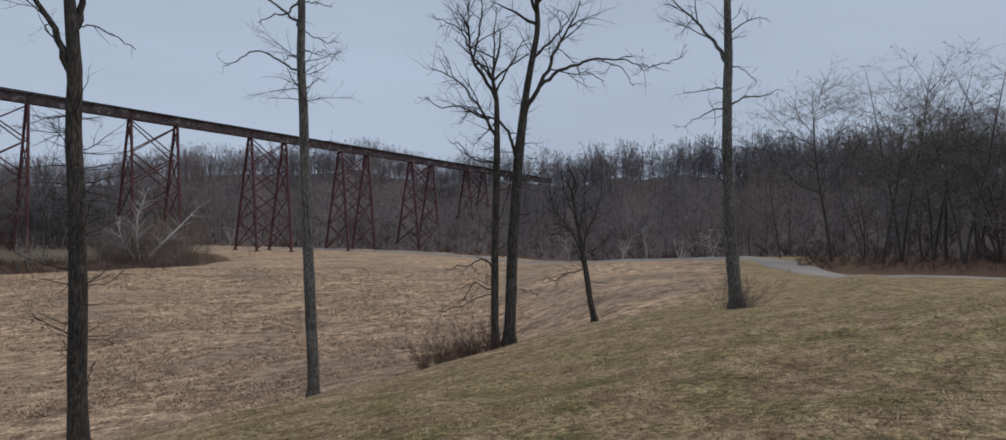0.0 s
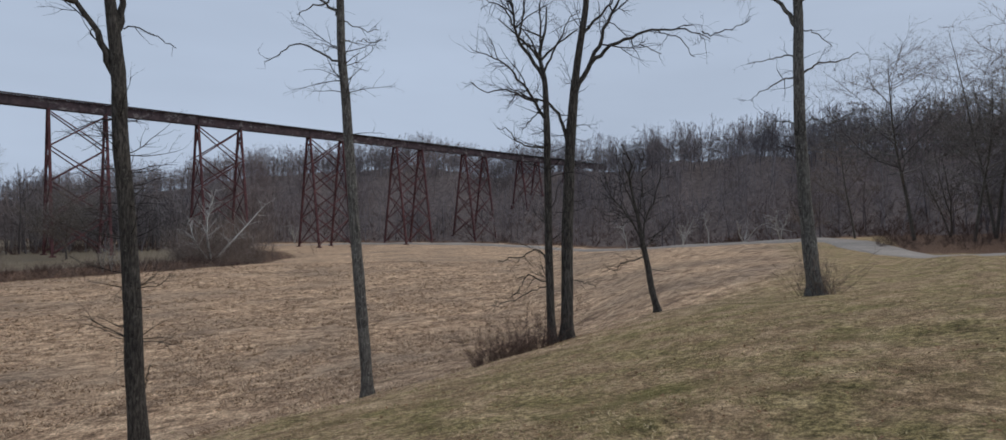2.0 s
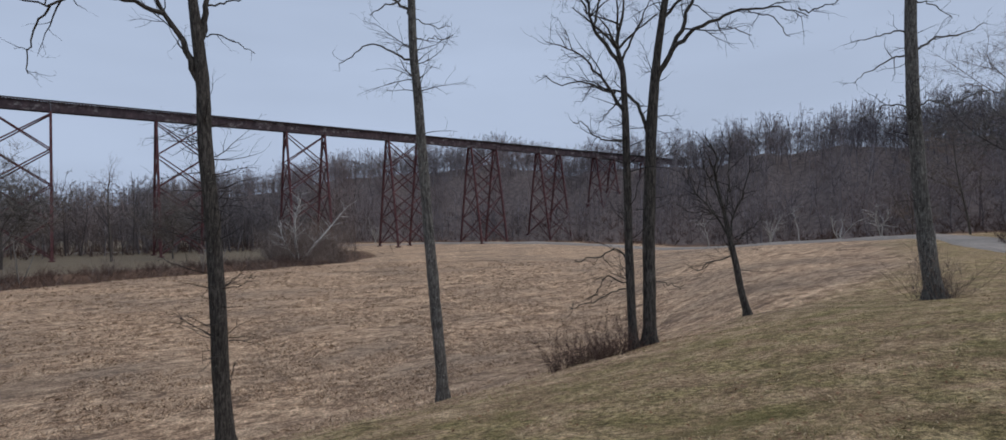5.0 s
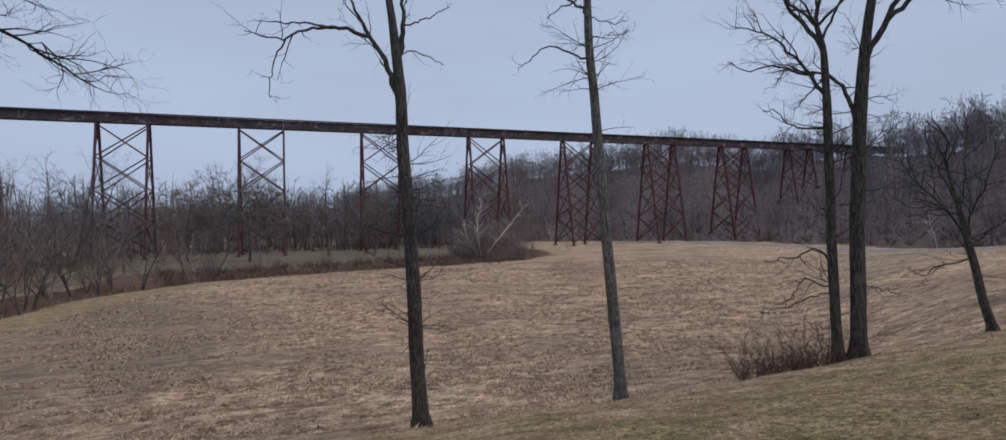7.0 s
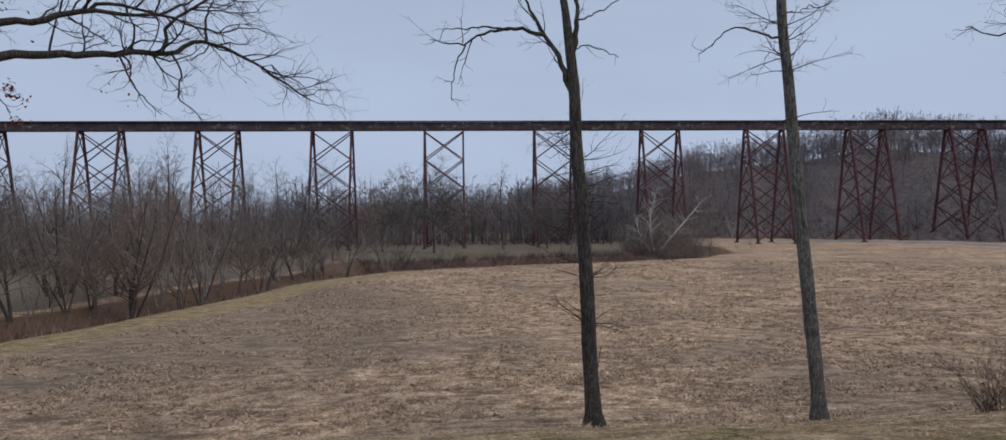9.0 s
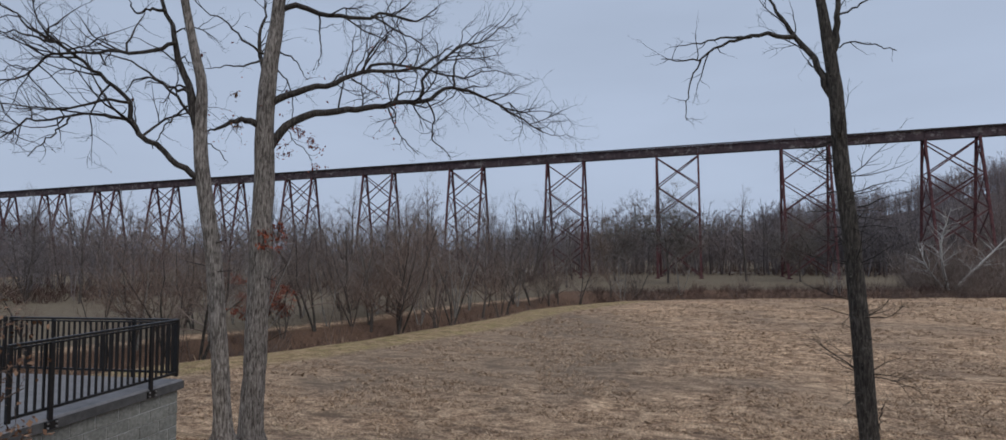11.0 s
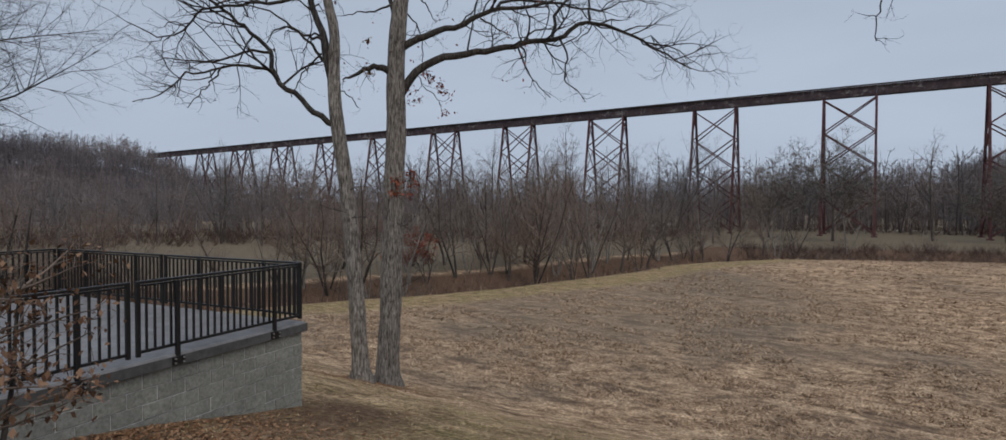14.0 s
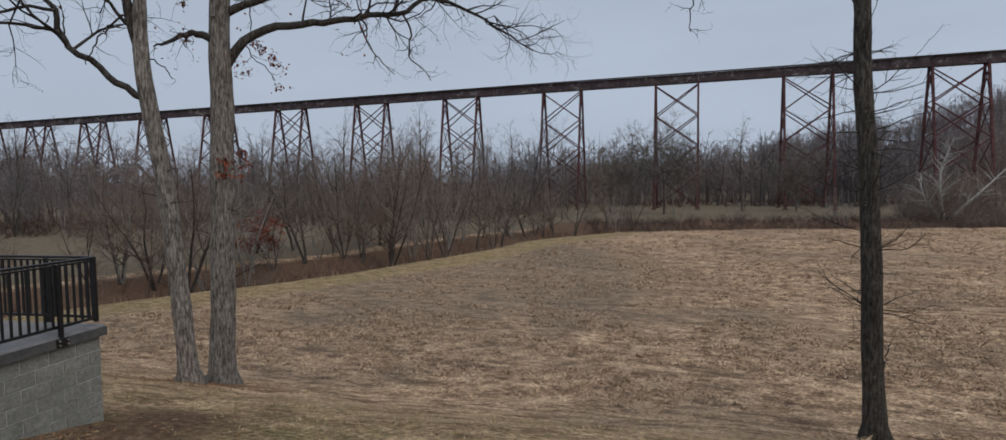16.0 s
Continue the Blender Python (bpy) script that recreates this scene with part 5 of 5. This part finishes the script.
def build_woods():
    rng = np.random.default_rng(77)
    shapes = ((17, 5.0, 8, 0.6), (19, 4.6, 8, 0.62), (15, 5.4, 8, 0.56), (18, 5.0, 8, 0.58), (14, 4.6, 8, 0.55), (20, 5.6, 9, 0.6), (16, 3.8, 8, 0.62))
    near = [woodland_proto(80 + k, *q, 1.15, 40) for k, q in enumerate(shapes)]
    far = [woodland_proto(180 + k, *q, 1.6, 40, 8) for k, q in enumerate(shapes)]
    under = [woodland_proto(280 + k, 13, 6.0, 6, 0.5, 1.8, 24, 6) for k in range(4)]
    for name, label, mat, zones in (
            ("woodland", "bare grey-brown winter woods covering the hillsides", TWIG_WOODS, ((-78, -58, 125, 760, 0, 0.85), (-88, -52, 125, 360, 0, 0.85), (-52, -20, 100, 130, 0, 1), (-20, 8, 115, 480, 0, 1), (6, 60, 135, 1080, 0, 1), (60, 104, 130, 640, 0, 1))),
            ("low_woodland", "bare dark brown woods on the level ground beyond the creek", TWIG_LOW, ((-82, -60, 110, 220, 1, 0.7), (-62, -16, 100, 270, 1, 1.0), (-35, -17, 40, 110, 1, 0.7), (-16, 22, 75, 540, 1, 1.15), (4, 24, 40, 90, 1, 1.15)))):
        x, y, grow, small = [], [], [], []
        for lo, hi, deep, count, flat, g in zones:
            more = count // 2
            a = np.radians(rng.uniform(lo, hi, count + more))
            edge = np.interp(np.degrees(a), FLAT_AZ, FLAT_R) if flat else np.interp(np.degrees(a), EDGE_AZ, EDGE_R)
            part_in = rng.uniform(0, 1, count + more)
            part_in[:count // 3] = rng.uniform(0.55, 0.95, count // 3)
            part_in[count:] = part_in[count:] ** 0.6
            part_in[count:count + more * 2 // 3] = rng.uniform(0.6, 0.98, more * 2 // 3)
            r = edge + deep * part_in - 2
            x.append(r * np.sin(a))
            y.append(r * np.cos(a))
            g = (rng.uniform(0.5, 1.4, count + more) if flat else rng.uniform(0.75, 1.12, count + more) * (1 + 0.18 * part_in)) * g
            g[count:] *= 0.5 if flat else 0.72
            grow.append(g)
            small.append(np.arange(count + more) >= count)
        x, y, grow, small = np.concatenate(x), np.concatenate(y), np.concatenate(grow), np.concatenate(small)
        keep = np.abs(y - MID_Y) > 7
        x, y, grow, small = x[keep], y[keep], grow[keep], small[keep]
        away = np.hypot(x, y) > 165
        for title, protos, pick in ((name, far, away & ~small), ("near_" + name, near, ~away & ~small), ("understorey_" + name, under, small)):
            if pick.sum():
                v, f = scatter(protos, x[pick], y[pick], land(x[pick], y[pick]), grow[pick], rng.uniform(0, 6.28, pick.sum()))
                tagged(new(title, mesh_from(title, v, f, mat)), label, "woods", kind="stuff")
    low = [shrub_proto(90, 3.4, 5, 0.04), shrub_proto(91, 2.4, 5, 0.036), shrub_proto(92, 4.5, 5, 0.046)]
    a = np.radians(np.where(rng.uniform(0, 1, 1200) < 0.8, rng.uniform(4, 102, 1200), rng.uniform(-84, 4, 1200)))
    r = np.interp(np.degrees(a), EDGE_AZ, EDGE_R) + rng.uniform(72, 210, 1200)
    x, y = r * np.sin(a), r * np.cos(a)
    v, f = scatter(under, x, y, land(x, y), rng.uniform(0.65, 1.15, 1200), rng.uniform(0, 6.28, 1200))
    tagged(new("ridge_thickets", mesh_from("ridge_thickets", v, f, TWIG_WOODS)), "bare grey-brown small trees under the ridge's crowns", "undergrowth", kind="stuff")
    a = rng.uniform(-80, 100, 1900)
    r = np.where(a < 20, np.interp(a, FLAT_AZ, FLAT_R), np.interp(a, EDGE_AZ, EDGE_R)) + rng.uniform(-6, 40, 1900)
    a = np.radians(a)
    x, y = r * np.sin(a), r * np.cos(a)
    v, f = scatter(low, x, y, land(x, y), rng.uniform(0.6, 1.3, 1900), rng.uniform(0, 6.28, 1900))
    tagged(new("undergrowth", mesh_from("undergrowth", v, f, TWIG_UNDER)), "reddish-brown leafless undergrowth along the woods' edge", "undergrowth", kind="stuff")


build_woods()


def build_brush():
    """Leafless brush that fills the creek's banks."""
    rng = np.random.default_rng(101)
    n = 800
    f, off = rng.uniform(0.06, 1, n), rng.normal(0.8, 3.2, n)
    xy = np.array([along_creek(a, b) for a, b in zip(f, off)])
    protos = [shrub_proto(110, 3.0, 10, 0.014, twigs=13), shrub_proto(111, 4.4, 9, 0.016, twigs=13), shrub_proto(112, 2.0, 11, 0.012), shrub_proto(113, 6.0, 9, 0.018, twigs=14)]
    v, q = scatter(protos, xy[:, 0], xy[:, 1], land(xy[:, 0], xy[:, 1]), rng.uniform(0.4, 1.15, n) * np.where(f > 0.385, 0.6, np.where(f > 0.17, np.where(rng.uniform(0, 1, n) < 0.25, 0.75, 0.28), 1.0)), rng.uniform(0, 6.28, n))
    tagged(new("creek_brush", mesh_from("creek_brush", v, q, TWIG_BRUSH)), "dense leafless brown brush along the creek", "brush", kind="stuff")
    n = 1500
    g, far = rng.uniform(0.375, 0.56, n), rng.uniform(-3.5, 12, n)
    g[1200:], far[1200:] = rng.uniform(0.17, 0.385, 300), rng.uniform(-3.5, 4, 300)
    sprays = [shrub_proto(117 + k, 2.6, 7, 0.02, twigs=6) for k in range(3)]
    xy = np.array([along_creek(a, b) for a, b in zip(g, far)])
    v, q = scatter(sprays, xy[:, 0], xy[:, 1], land(xy[:, 0], xy[:, 1]), rng.uniform(0.4, 0.9, n) * np.where(np.arange(n) < 1200, 0.9, 0.55), rng.uniform(0, 6.28, n))
    n = 60
    tagged(new("bank_brush", mesh_from("bank_brush", v, q, TWIG_UNDER)), "low red-brown brush on the creek's far bank", "brush", kind="stuff")
    f, off = rng.uniform(0.08, 1, n), rng.normal(1.5, 5.0, n)
    xy = np.array([along_creek(a, b) for a, b in zip(f, off)])
    whips = [shrub_proto(114, 6.5, 7, 0.026, 0.45), shrub_proto(115, 5.0, 8, 0.022, 0.6), shrub_proto(116, 8.0, 6, 0.03, 0.35)]
    v, q = scatter(whips, xy[:, 0], xy[:, 1], land(xy[:, 0], xy[:, 1]), rng.uniform(0.6, 1.2, n), rng.uniform(0, 6.28, n))
    tagged(new("creek_saplings", mesh_from("creek_saplings", v, q, TWIG_BRUSH)), "crowded leafless saplings along the creek", "saplings", kind="stuff")
    n = 260
    a, r = np.radians(rng.uniform(76.5, 106, n)), rng.uniform(76, 104, n)
    x, y = r * np.sin(a), r * np.cos(a)
    v, q = scatter(protos[:3], x, y, land(x, y), rng.uniform(0.25, 0.7, n), rng.uniform(0, 6.28, n))
    tagged(new("lane_brush", mesh_from("lane_brush", v, q, TWIG_UNDER)), "low red-brown brush on the bank above the lane", "brush", kind="stuff")
    # a thicket round the leaning sycamore, and the tangle by the pair of trees and the tall tree's foot
    for name, label, count, cx, cy, wide, size, mat in (
            ("thicket", "pale brown thicket by the viaduct tower", 120, 47.0, 143.0, 9.5, 2.0, TWIG_THICKET),
            ("briar_patch", "low dark briar patch at the foot of the paired trees", 50, 12.0, 15.35, 1.3, 0.3, TWIG_UNDER),
            ("foot_shoots", "thin shoots round the tall tree's foot", 12, 24.7, 10.25, 0.55, 0.42, TWIG_BRUSH)):
        a, r = rng.uniform(0, 6.28, count), np.sqrt(rng.uniform(0, 1, count)) * wide
        x, y = cx + r * np.cos(a), cy + r * np.sin(a)
        v, q = scatter(protos, x, y, land(x, y), rng.uniform(0.5, 1.2, count) * size, rng.uniform(0, 6.28, count))
        tagged(new(name, mesh_from(name, v, q, mat)), label, "brush", kind="stuff")


build_brush()


# ---- the terrace: block wall, slab and railing ----
CORNER = Vector((-9.45, 11.6, 0))
ALONG, ACROSS = Vector((0.152, -0.9884, 0)), Vector((-0.9884, -0.152, 0))   # from the corner: back along the wall; over the terrace
TOP, THICK, DEEP, WIDE = -2.315, 0.17, 14.0, 7.15


def terrace_frame(along, across, z):
    """A pose at a place on the terrace, x along the wall, y out from it."""
    o = CORNER + ALONG * along + ACROSS * across
    return Matrix(((ALONG.x, -ACROSS.x, 0, o.x), (ALONG.y, -ACROSS.y, 0, o.y), (0, 0, 1, z), (0, 0, 0, 1)))


def build_terrace():
    slab = bmesh.new()
    box(slab, (-0.06, -WIDE - 0.06, -THICK), (DEEP, 0.06, 0), 0.025)
    ob = part("terrace_slab", slab, SLAB)
    ob.matrix_basis = terrace_frame(0, 0, TOP)
    tagged(ob, "damp grey concrete terrace slab with overhanging edge", "terrace", kind="structure")
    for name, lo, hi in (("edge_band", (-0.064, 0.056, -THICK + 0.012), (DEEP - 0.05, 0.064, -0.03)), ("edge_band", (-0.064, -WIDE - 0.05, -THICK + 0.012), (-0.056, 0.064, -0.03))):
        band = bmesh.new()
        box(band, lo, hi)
        part(name, band, EDGE, ob, "dark concrete edge")
    wall = bmesh.new()
    box(wall, (0.008, 0.14 - WIDE, -4.2), (DEEP - 0.1, -0.011, -THICK - 0.004))
    wall = part("terrace_wall", wall, MORTAR)
    wall.matrix_basis = terrace_frame(0, 0, TOP)
    tagged(wall, "grey split-face concrete block wall under the terrace", "wall", kind="structure")
    return wall


TERRACE_WALL = build_terrace()


def railing_panel(length, posts, label="black metal railing panel with slim upright bars"):
    """A railing panel along x from 0 to length; posts: where its uprights stand on the slab's edge."""
    ob = tagged(new("railing_panel"), label, "railing", "terrace railing panels")
    high, low = 1.035, 0.12

    def bar(name, lo, hi, bevel=0.004):
        bm = bmesh.new()
        box(bm, lo, hi, bevel)
        return part(name, bm, IRON, ob)
    bar("top_rail", (0, -0.03, high - 0.035), (length, 0.03, high), 0.008)
    bar("upper_rail", (0.02, -0.018, high - 0.075), (length - 0.02, 0.018, high - 0.05))
    bar("bottom_rail", (0.02, -0.02, low - 0.02), (length - 0.02, 0.02, low + 0.02))
    for x in (0.025, length - 0.025):
        bar("end_post", (x - 0.025, -0.025, low - 0.06), (x + 0.025, 0.025, high - 0.03))
    bm = bmesh.new()
    box(bm, (-0.0125, -0.0125, low), (0.0125, 0.0125, high - 0.05))
    proto = None
    n = round((length - 0.1) / 0.112)
    for i in range(1, n):
        x = 0.025 + (length - 0.05) * i / n
        if proto is None:
            proto = part("baluster", bm, IRON, ob)
            proto.location.x = x
        else:
            b = new("baluster", proto.data)
            b.parent, b.location = ob, (x, 0, 0)
    for x in posts:
        post = bar("post", (x - 0.03, 0.03, -0.13), (x + 0.03, 0.075, high - 0.04))
        plate = bmesh.new()
        box(plate, (x - 0.09, 0.064, -0.145), (x + 0.09, 0.088, -0.03), 0.006)
        plate = part("bracket", plate, IRON, post)
        for sx in (-0.06, 0.06):
            for z in (-0.118, -0.058):
                bolt = bmesh.new()
                bmesh.ops.create_cone(bolt, cap_ends=True, segments=6, radius1=0.014, radius2=0.012, depth=0.02, matrix=pose(x + sx, 0.096, z, 90))
                part("bolt", bolt, BOLT, post)
    return ob


def build_railing():
    first = railing_panel(2.86, (0.64, 2.33))
    first.matrix_basis = terrace_frame(0.02, 0.0, TOP)
    at = 2.96
    for _ in range(3):
        copy_thing(first, terrace_frame(at, 0.0, TOP))
        at += 2.95
    far = railing_panel(3.5, (0.9, 2.6))
    far.matrix_basis = terrace_frame(0.0, WIDE - 0.02, TOP) @ Matrix.Rotation(radians(90), 4, "Z")
    copy_thing(far, terrace_frame(0.0, WIDE - 3.6, TOP) @ Matrix.Rotation(radians(90), 4, "Z"))
    at = 2.9
    for _ in range(4):
        copy_thing(first, terrace_frame(at, WIDE, TOP) @ Matrix.Rotation(radians(180), 4, "Z"))
        at += 2.95


build_railing()


# ---- small growth and litter ----
def leafy_sapling(name, label, base, tall, wide, stems, leaf_count, leaf_size, mat, bark_mat, twig_mat, seed, low=0.15):
    rng = np.random.default_rng(seed)
    ob = tagged(new(name), label, "sapling", "leaf-holding saplings")
    ob.location = (*base, land_at(*base))
    twigs = []
    spec = dict(HERO, per_m=(3.4, 4.0), points=(5, 4), sides=(4, 3), tip=0.0025, thick=0.8, most=(1.2, 0.5), wob=0.18)
    for _ in range(stems):
        a = rng.uniform(0, 6.28)
        q = shoot(rng, (0, 0, -0.1), (math.cos(a) * 0.18, math.sin(a) * 0.18, 1), tall * rng.uniform(0.85, 1), 9, 0.03, 0.06)
        r = np.linspace(0.012 * tall / 1.2, 0.005, 9)
        part("stem", mesh_from("stem", *tubes([(q, r, 7)]), bark_mat, True), bark_mat, ob)
        for _ in range(12):
            f = rng.uniform(low, 0.97)
            i = min(int(f * 8), 7)
            a = rng.uniform(0, 6.28)
            c = shoot(rng, q[i], (math.cos(a), math.sin(a), rng.uniform(0.1, 0.9)), wide * (1.2 - 0.6 * f) * rng.uniform(0.6, 1.1), 6, 0.02, 0.12)
            cr = np.linspace(0.012, 0.004, 6)
            twigs.append((c, cr, 4))
            ramify(rng, twigs, c, cr, 0, spec)
    part("twig_canopy", mesh_from("twig_canopy", *tubes(twigs), twig_mat, True), twig_mat, ob)["kind"] = "stuff"
    ends = np.concatenate([c[0][-2:] for c in twigs])
    k = 8.0 / tall
    keep = lumps(ends[:, 0] * k + seed, ends[:, 2] * k, 3.0) + lumps(ends[:, 1] * k, ends[:, 2] * k, 2.4) > -0.15
    ends = ends[keep] if keep.sum() > 30 else ends
    pick = ends[rng.integers(0, len(ends), leaf_count)] + rng.normal(0, 0.02 + 0.015 * tall, (leaf_count, 3))
    part("leaf_cover", leaf_mesh(rng, pick, leaf_size, mat), mat, ob, "withered leaves clinging to the twigs")["kind"] = "stuff"


leafy_sapling("oak_sapling", "young oak with withered brown leaves beside the railing", (-6.25, 6.5), 2.6, 0.72, 5, 2100, 0.056, BROWN_LEAF, BARK_DARK, TWIG_BRUSH, 201, 0.42)
leafy_sapling("oak_sapling", "young oak with russet leaves on the creek bank", (-41.7, 49.7), 7.4, 2.9, 2, 3800, 0.22, RED_LEAF, BARK_PALE, TWIG_BRUSH, 202, 0.4)


def build_grass():
    """Matted straw over the meadow, short turf on the slope, fallen leaves."""
    rng = np.random.default_rng(301)

    def blades(x, y, tall, lean, wide, mat, name, label):
        n = len(x)
        a, b = rng.uniform(0, 6.28, n), rng.uniform(0, 6.28, n)
        z = land(x, y)
        base = np.stack([x, y, z - 0.01], 1)
        w = np.stack([np.cos(a), np.sin(a), np.zeros(n)], 1) * wide[:, None]
        tip = base + np.stack([np.cos(b) * lean, np.sin(b) * lean, np.ones(n)], 1) * tall[:, None]
        v = np.stack([base - w, base + w, tip], 1).reshape(-1, 3)
        ob = new(name, mesh_from(name, v, np.arange(3 * n).reshape(-1, 3), mat))
        tagged(ob, label, "grass", kind="stuff")
    # turf near the path
    n = 44000
    r, a = 2.0 + 40 * rng.uniform(0, 1, n) ** 1.7, np.radians(rng.uniform(-95, 128, n))
    x, y = r * np.sin(a) - 0.4, r * np.cos(a) + 2.0
    x, y, r = np.repeat(x, 4), np.repeat(y, 4), np.repeat(r, 4)
    x, y = x + rng.normal(0, 0.03, len(x)), y + rng.normal(0, 0.03, len(x))
    d = CORNER.to_2d()
    inside = ((x - d.x) * ACROSS.x + (y - d.y) * ACROSS.y > -0.05) & ((x - d.x) * ALONG.x + (y - d.y) * ALONG.y > -0.05)
    ok = (slope_u(x, y) < 25) & ~inside
    x, y, r = x[ok], y[ok], r[ok]
    k = len(x)
    blades(x, y, rng.uniform(0.02, 0.05, k) * (0.7 + 0.5 * lumps(x, y, 1.1)).clip(0.35, 1.4), rng.uniform(0.5, 2.2, k), 0.004 + 0.0006 * r, TURF, "turf_blades", "short worn winter turf on the slope")
    # straw tussocks over the meadow
    m = 90000
    r, a = 16 + 105 * rng.uniform(0, 1, m) ** 1.5, np.radians(rng.uniform(-72, 80, m))
    x, y = r * np.sin(a), r * np.cos(a)
    d, s = creek_off(x, y)
    ok = (slope_u(x, y) > 19 + 4 * (x < 2) + 9 * rng.uniform(0, 1, m) ** 2) & (d > 6.5) & (s < 0) & ((d > 13) | (y > 95)) & (lumps(x * 0.4, y, 3.0) + 0.6 * lumps(x, y, 9) > -0.3)
    x, y, r = np.repeat(x[ok], 5), np.repeat(y[ok], 5), np.repeat(r[ok], 5)
    k = len(x)
    x, y = x + rng.normal(0, 0.1, k), y + rng.normal(0, 0.07, k)
    blades(x, y, rng.uniform(0.05, 0.18, k), rng.uniform(0.6, 3.0, k), 0.011 + 0.0006 * r, STRAW, "straw_tussocks", "matted pale straw of the mown meadow")
    # long straw along the creek's edge
    n = 1300
    f = rng.uniform(0.1, 0.75, n)
    xy = np.array([along_creek(q, w) for q, w in zip(f, -rng.normal(5.2, 1.1, n))])
    blades(xy[:, 0], xy[:, 1], rng.uniform(0.2, 0.7, n), rng.uniform(0.1, 0.8, n), np.full(n, 0.02), STRAW, "bank_grass", "long dry grass along the creek's bank")
    # fallen leaves
    q = []
    for cx, cy, wide, count in ((-14.6, 18.2, 1.2, 1900), (-8.1, 8.3, 1.3, 6500), (-6.5, 6.0, 1.8, 2300), (3.1, 21.3, 0.8, 260), (14.3, 15.1, 1.0, 320), (24.75, 10.2, 1.1, 300), (3.0, 6.0, 5.0, 900), (9, 5, 6.0, 1300)):
        q.append(np.stack([rng.normal(cx, wide, count), rng.normal(cy, wide, count)], 1))
    q = np.concatenate(q)
    d = CORNER.to_2d()
    off = ((q[:, 0] - d.x) * ACROSS.x + (q[:, 1] - d.y) * ACROSS.y > -0.1) & ((q[:, 0] - d.x) * ALONG.x + (q[:, 1] - d.y) * ALONG.y > -0.1)
    q = q[~off]
    places = np.c_[q, land(q[:, 0], q[:, 1]) + 0.015]
    tagged(new("fallen_leaves", leaf_mesh(rng, places, 0.055, FALLEN_LEAF, True)), "brown fallen leaves on the turf", "leaves", kind="stuff")


build_grass()


# ---- the blocks of the terrace wall ----
def build_blocks():
    rng = random.Random(9)
    long, high = 0.4, 0.2
    meshes = []
    for k in range(8):
        bm = bmesh.new()
        box(bm, (0.006, -0.16, 0.006), ((long if k < 6 else long / 2) - 0.006, 0.0, high - 0.006), 0.006)
        for v in bm.verts:
            if v.co.y > -0.05:
                v.co.y += rng.uniform(-0.004, 0.004)
        bmesh.ops.recalc_face_normals(bm, faces=bm.faces)
        me = bpy.data.meshes.new("block")
        bm.to_mesh(me)
        bm.free()
        me.materials.append(BLOCK)
        meshes.append(me)
    halves = meshes[6:]
    for row in range(8):
        z = -THICK - 0.004 - high * (row + 1)
        shift = 0.2 * (row % 2)
        for i in range(34):
            x = long * i - (long - shift if shift and i else 0.0)
            b = new("block", halves[rng.randrange(2)] if shift and not i else meshes[rng.randrange(6)])
            b.parent = TERRACE_WALL
            b.location = (x, rng.uniform(-0.001, 0.005), z)


build_blocks()
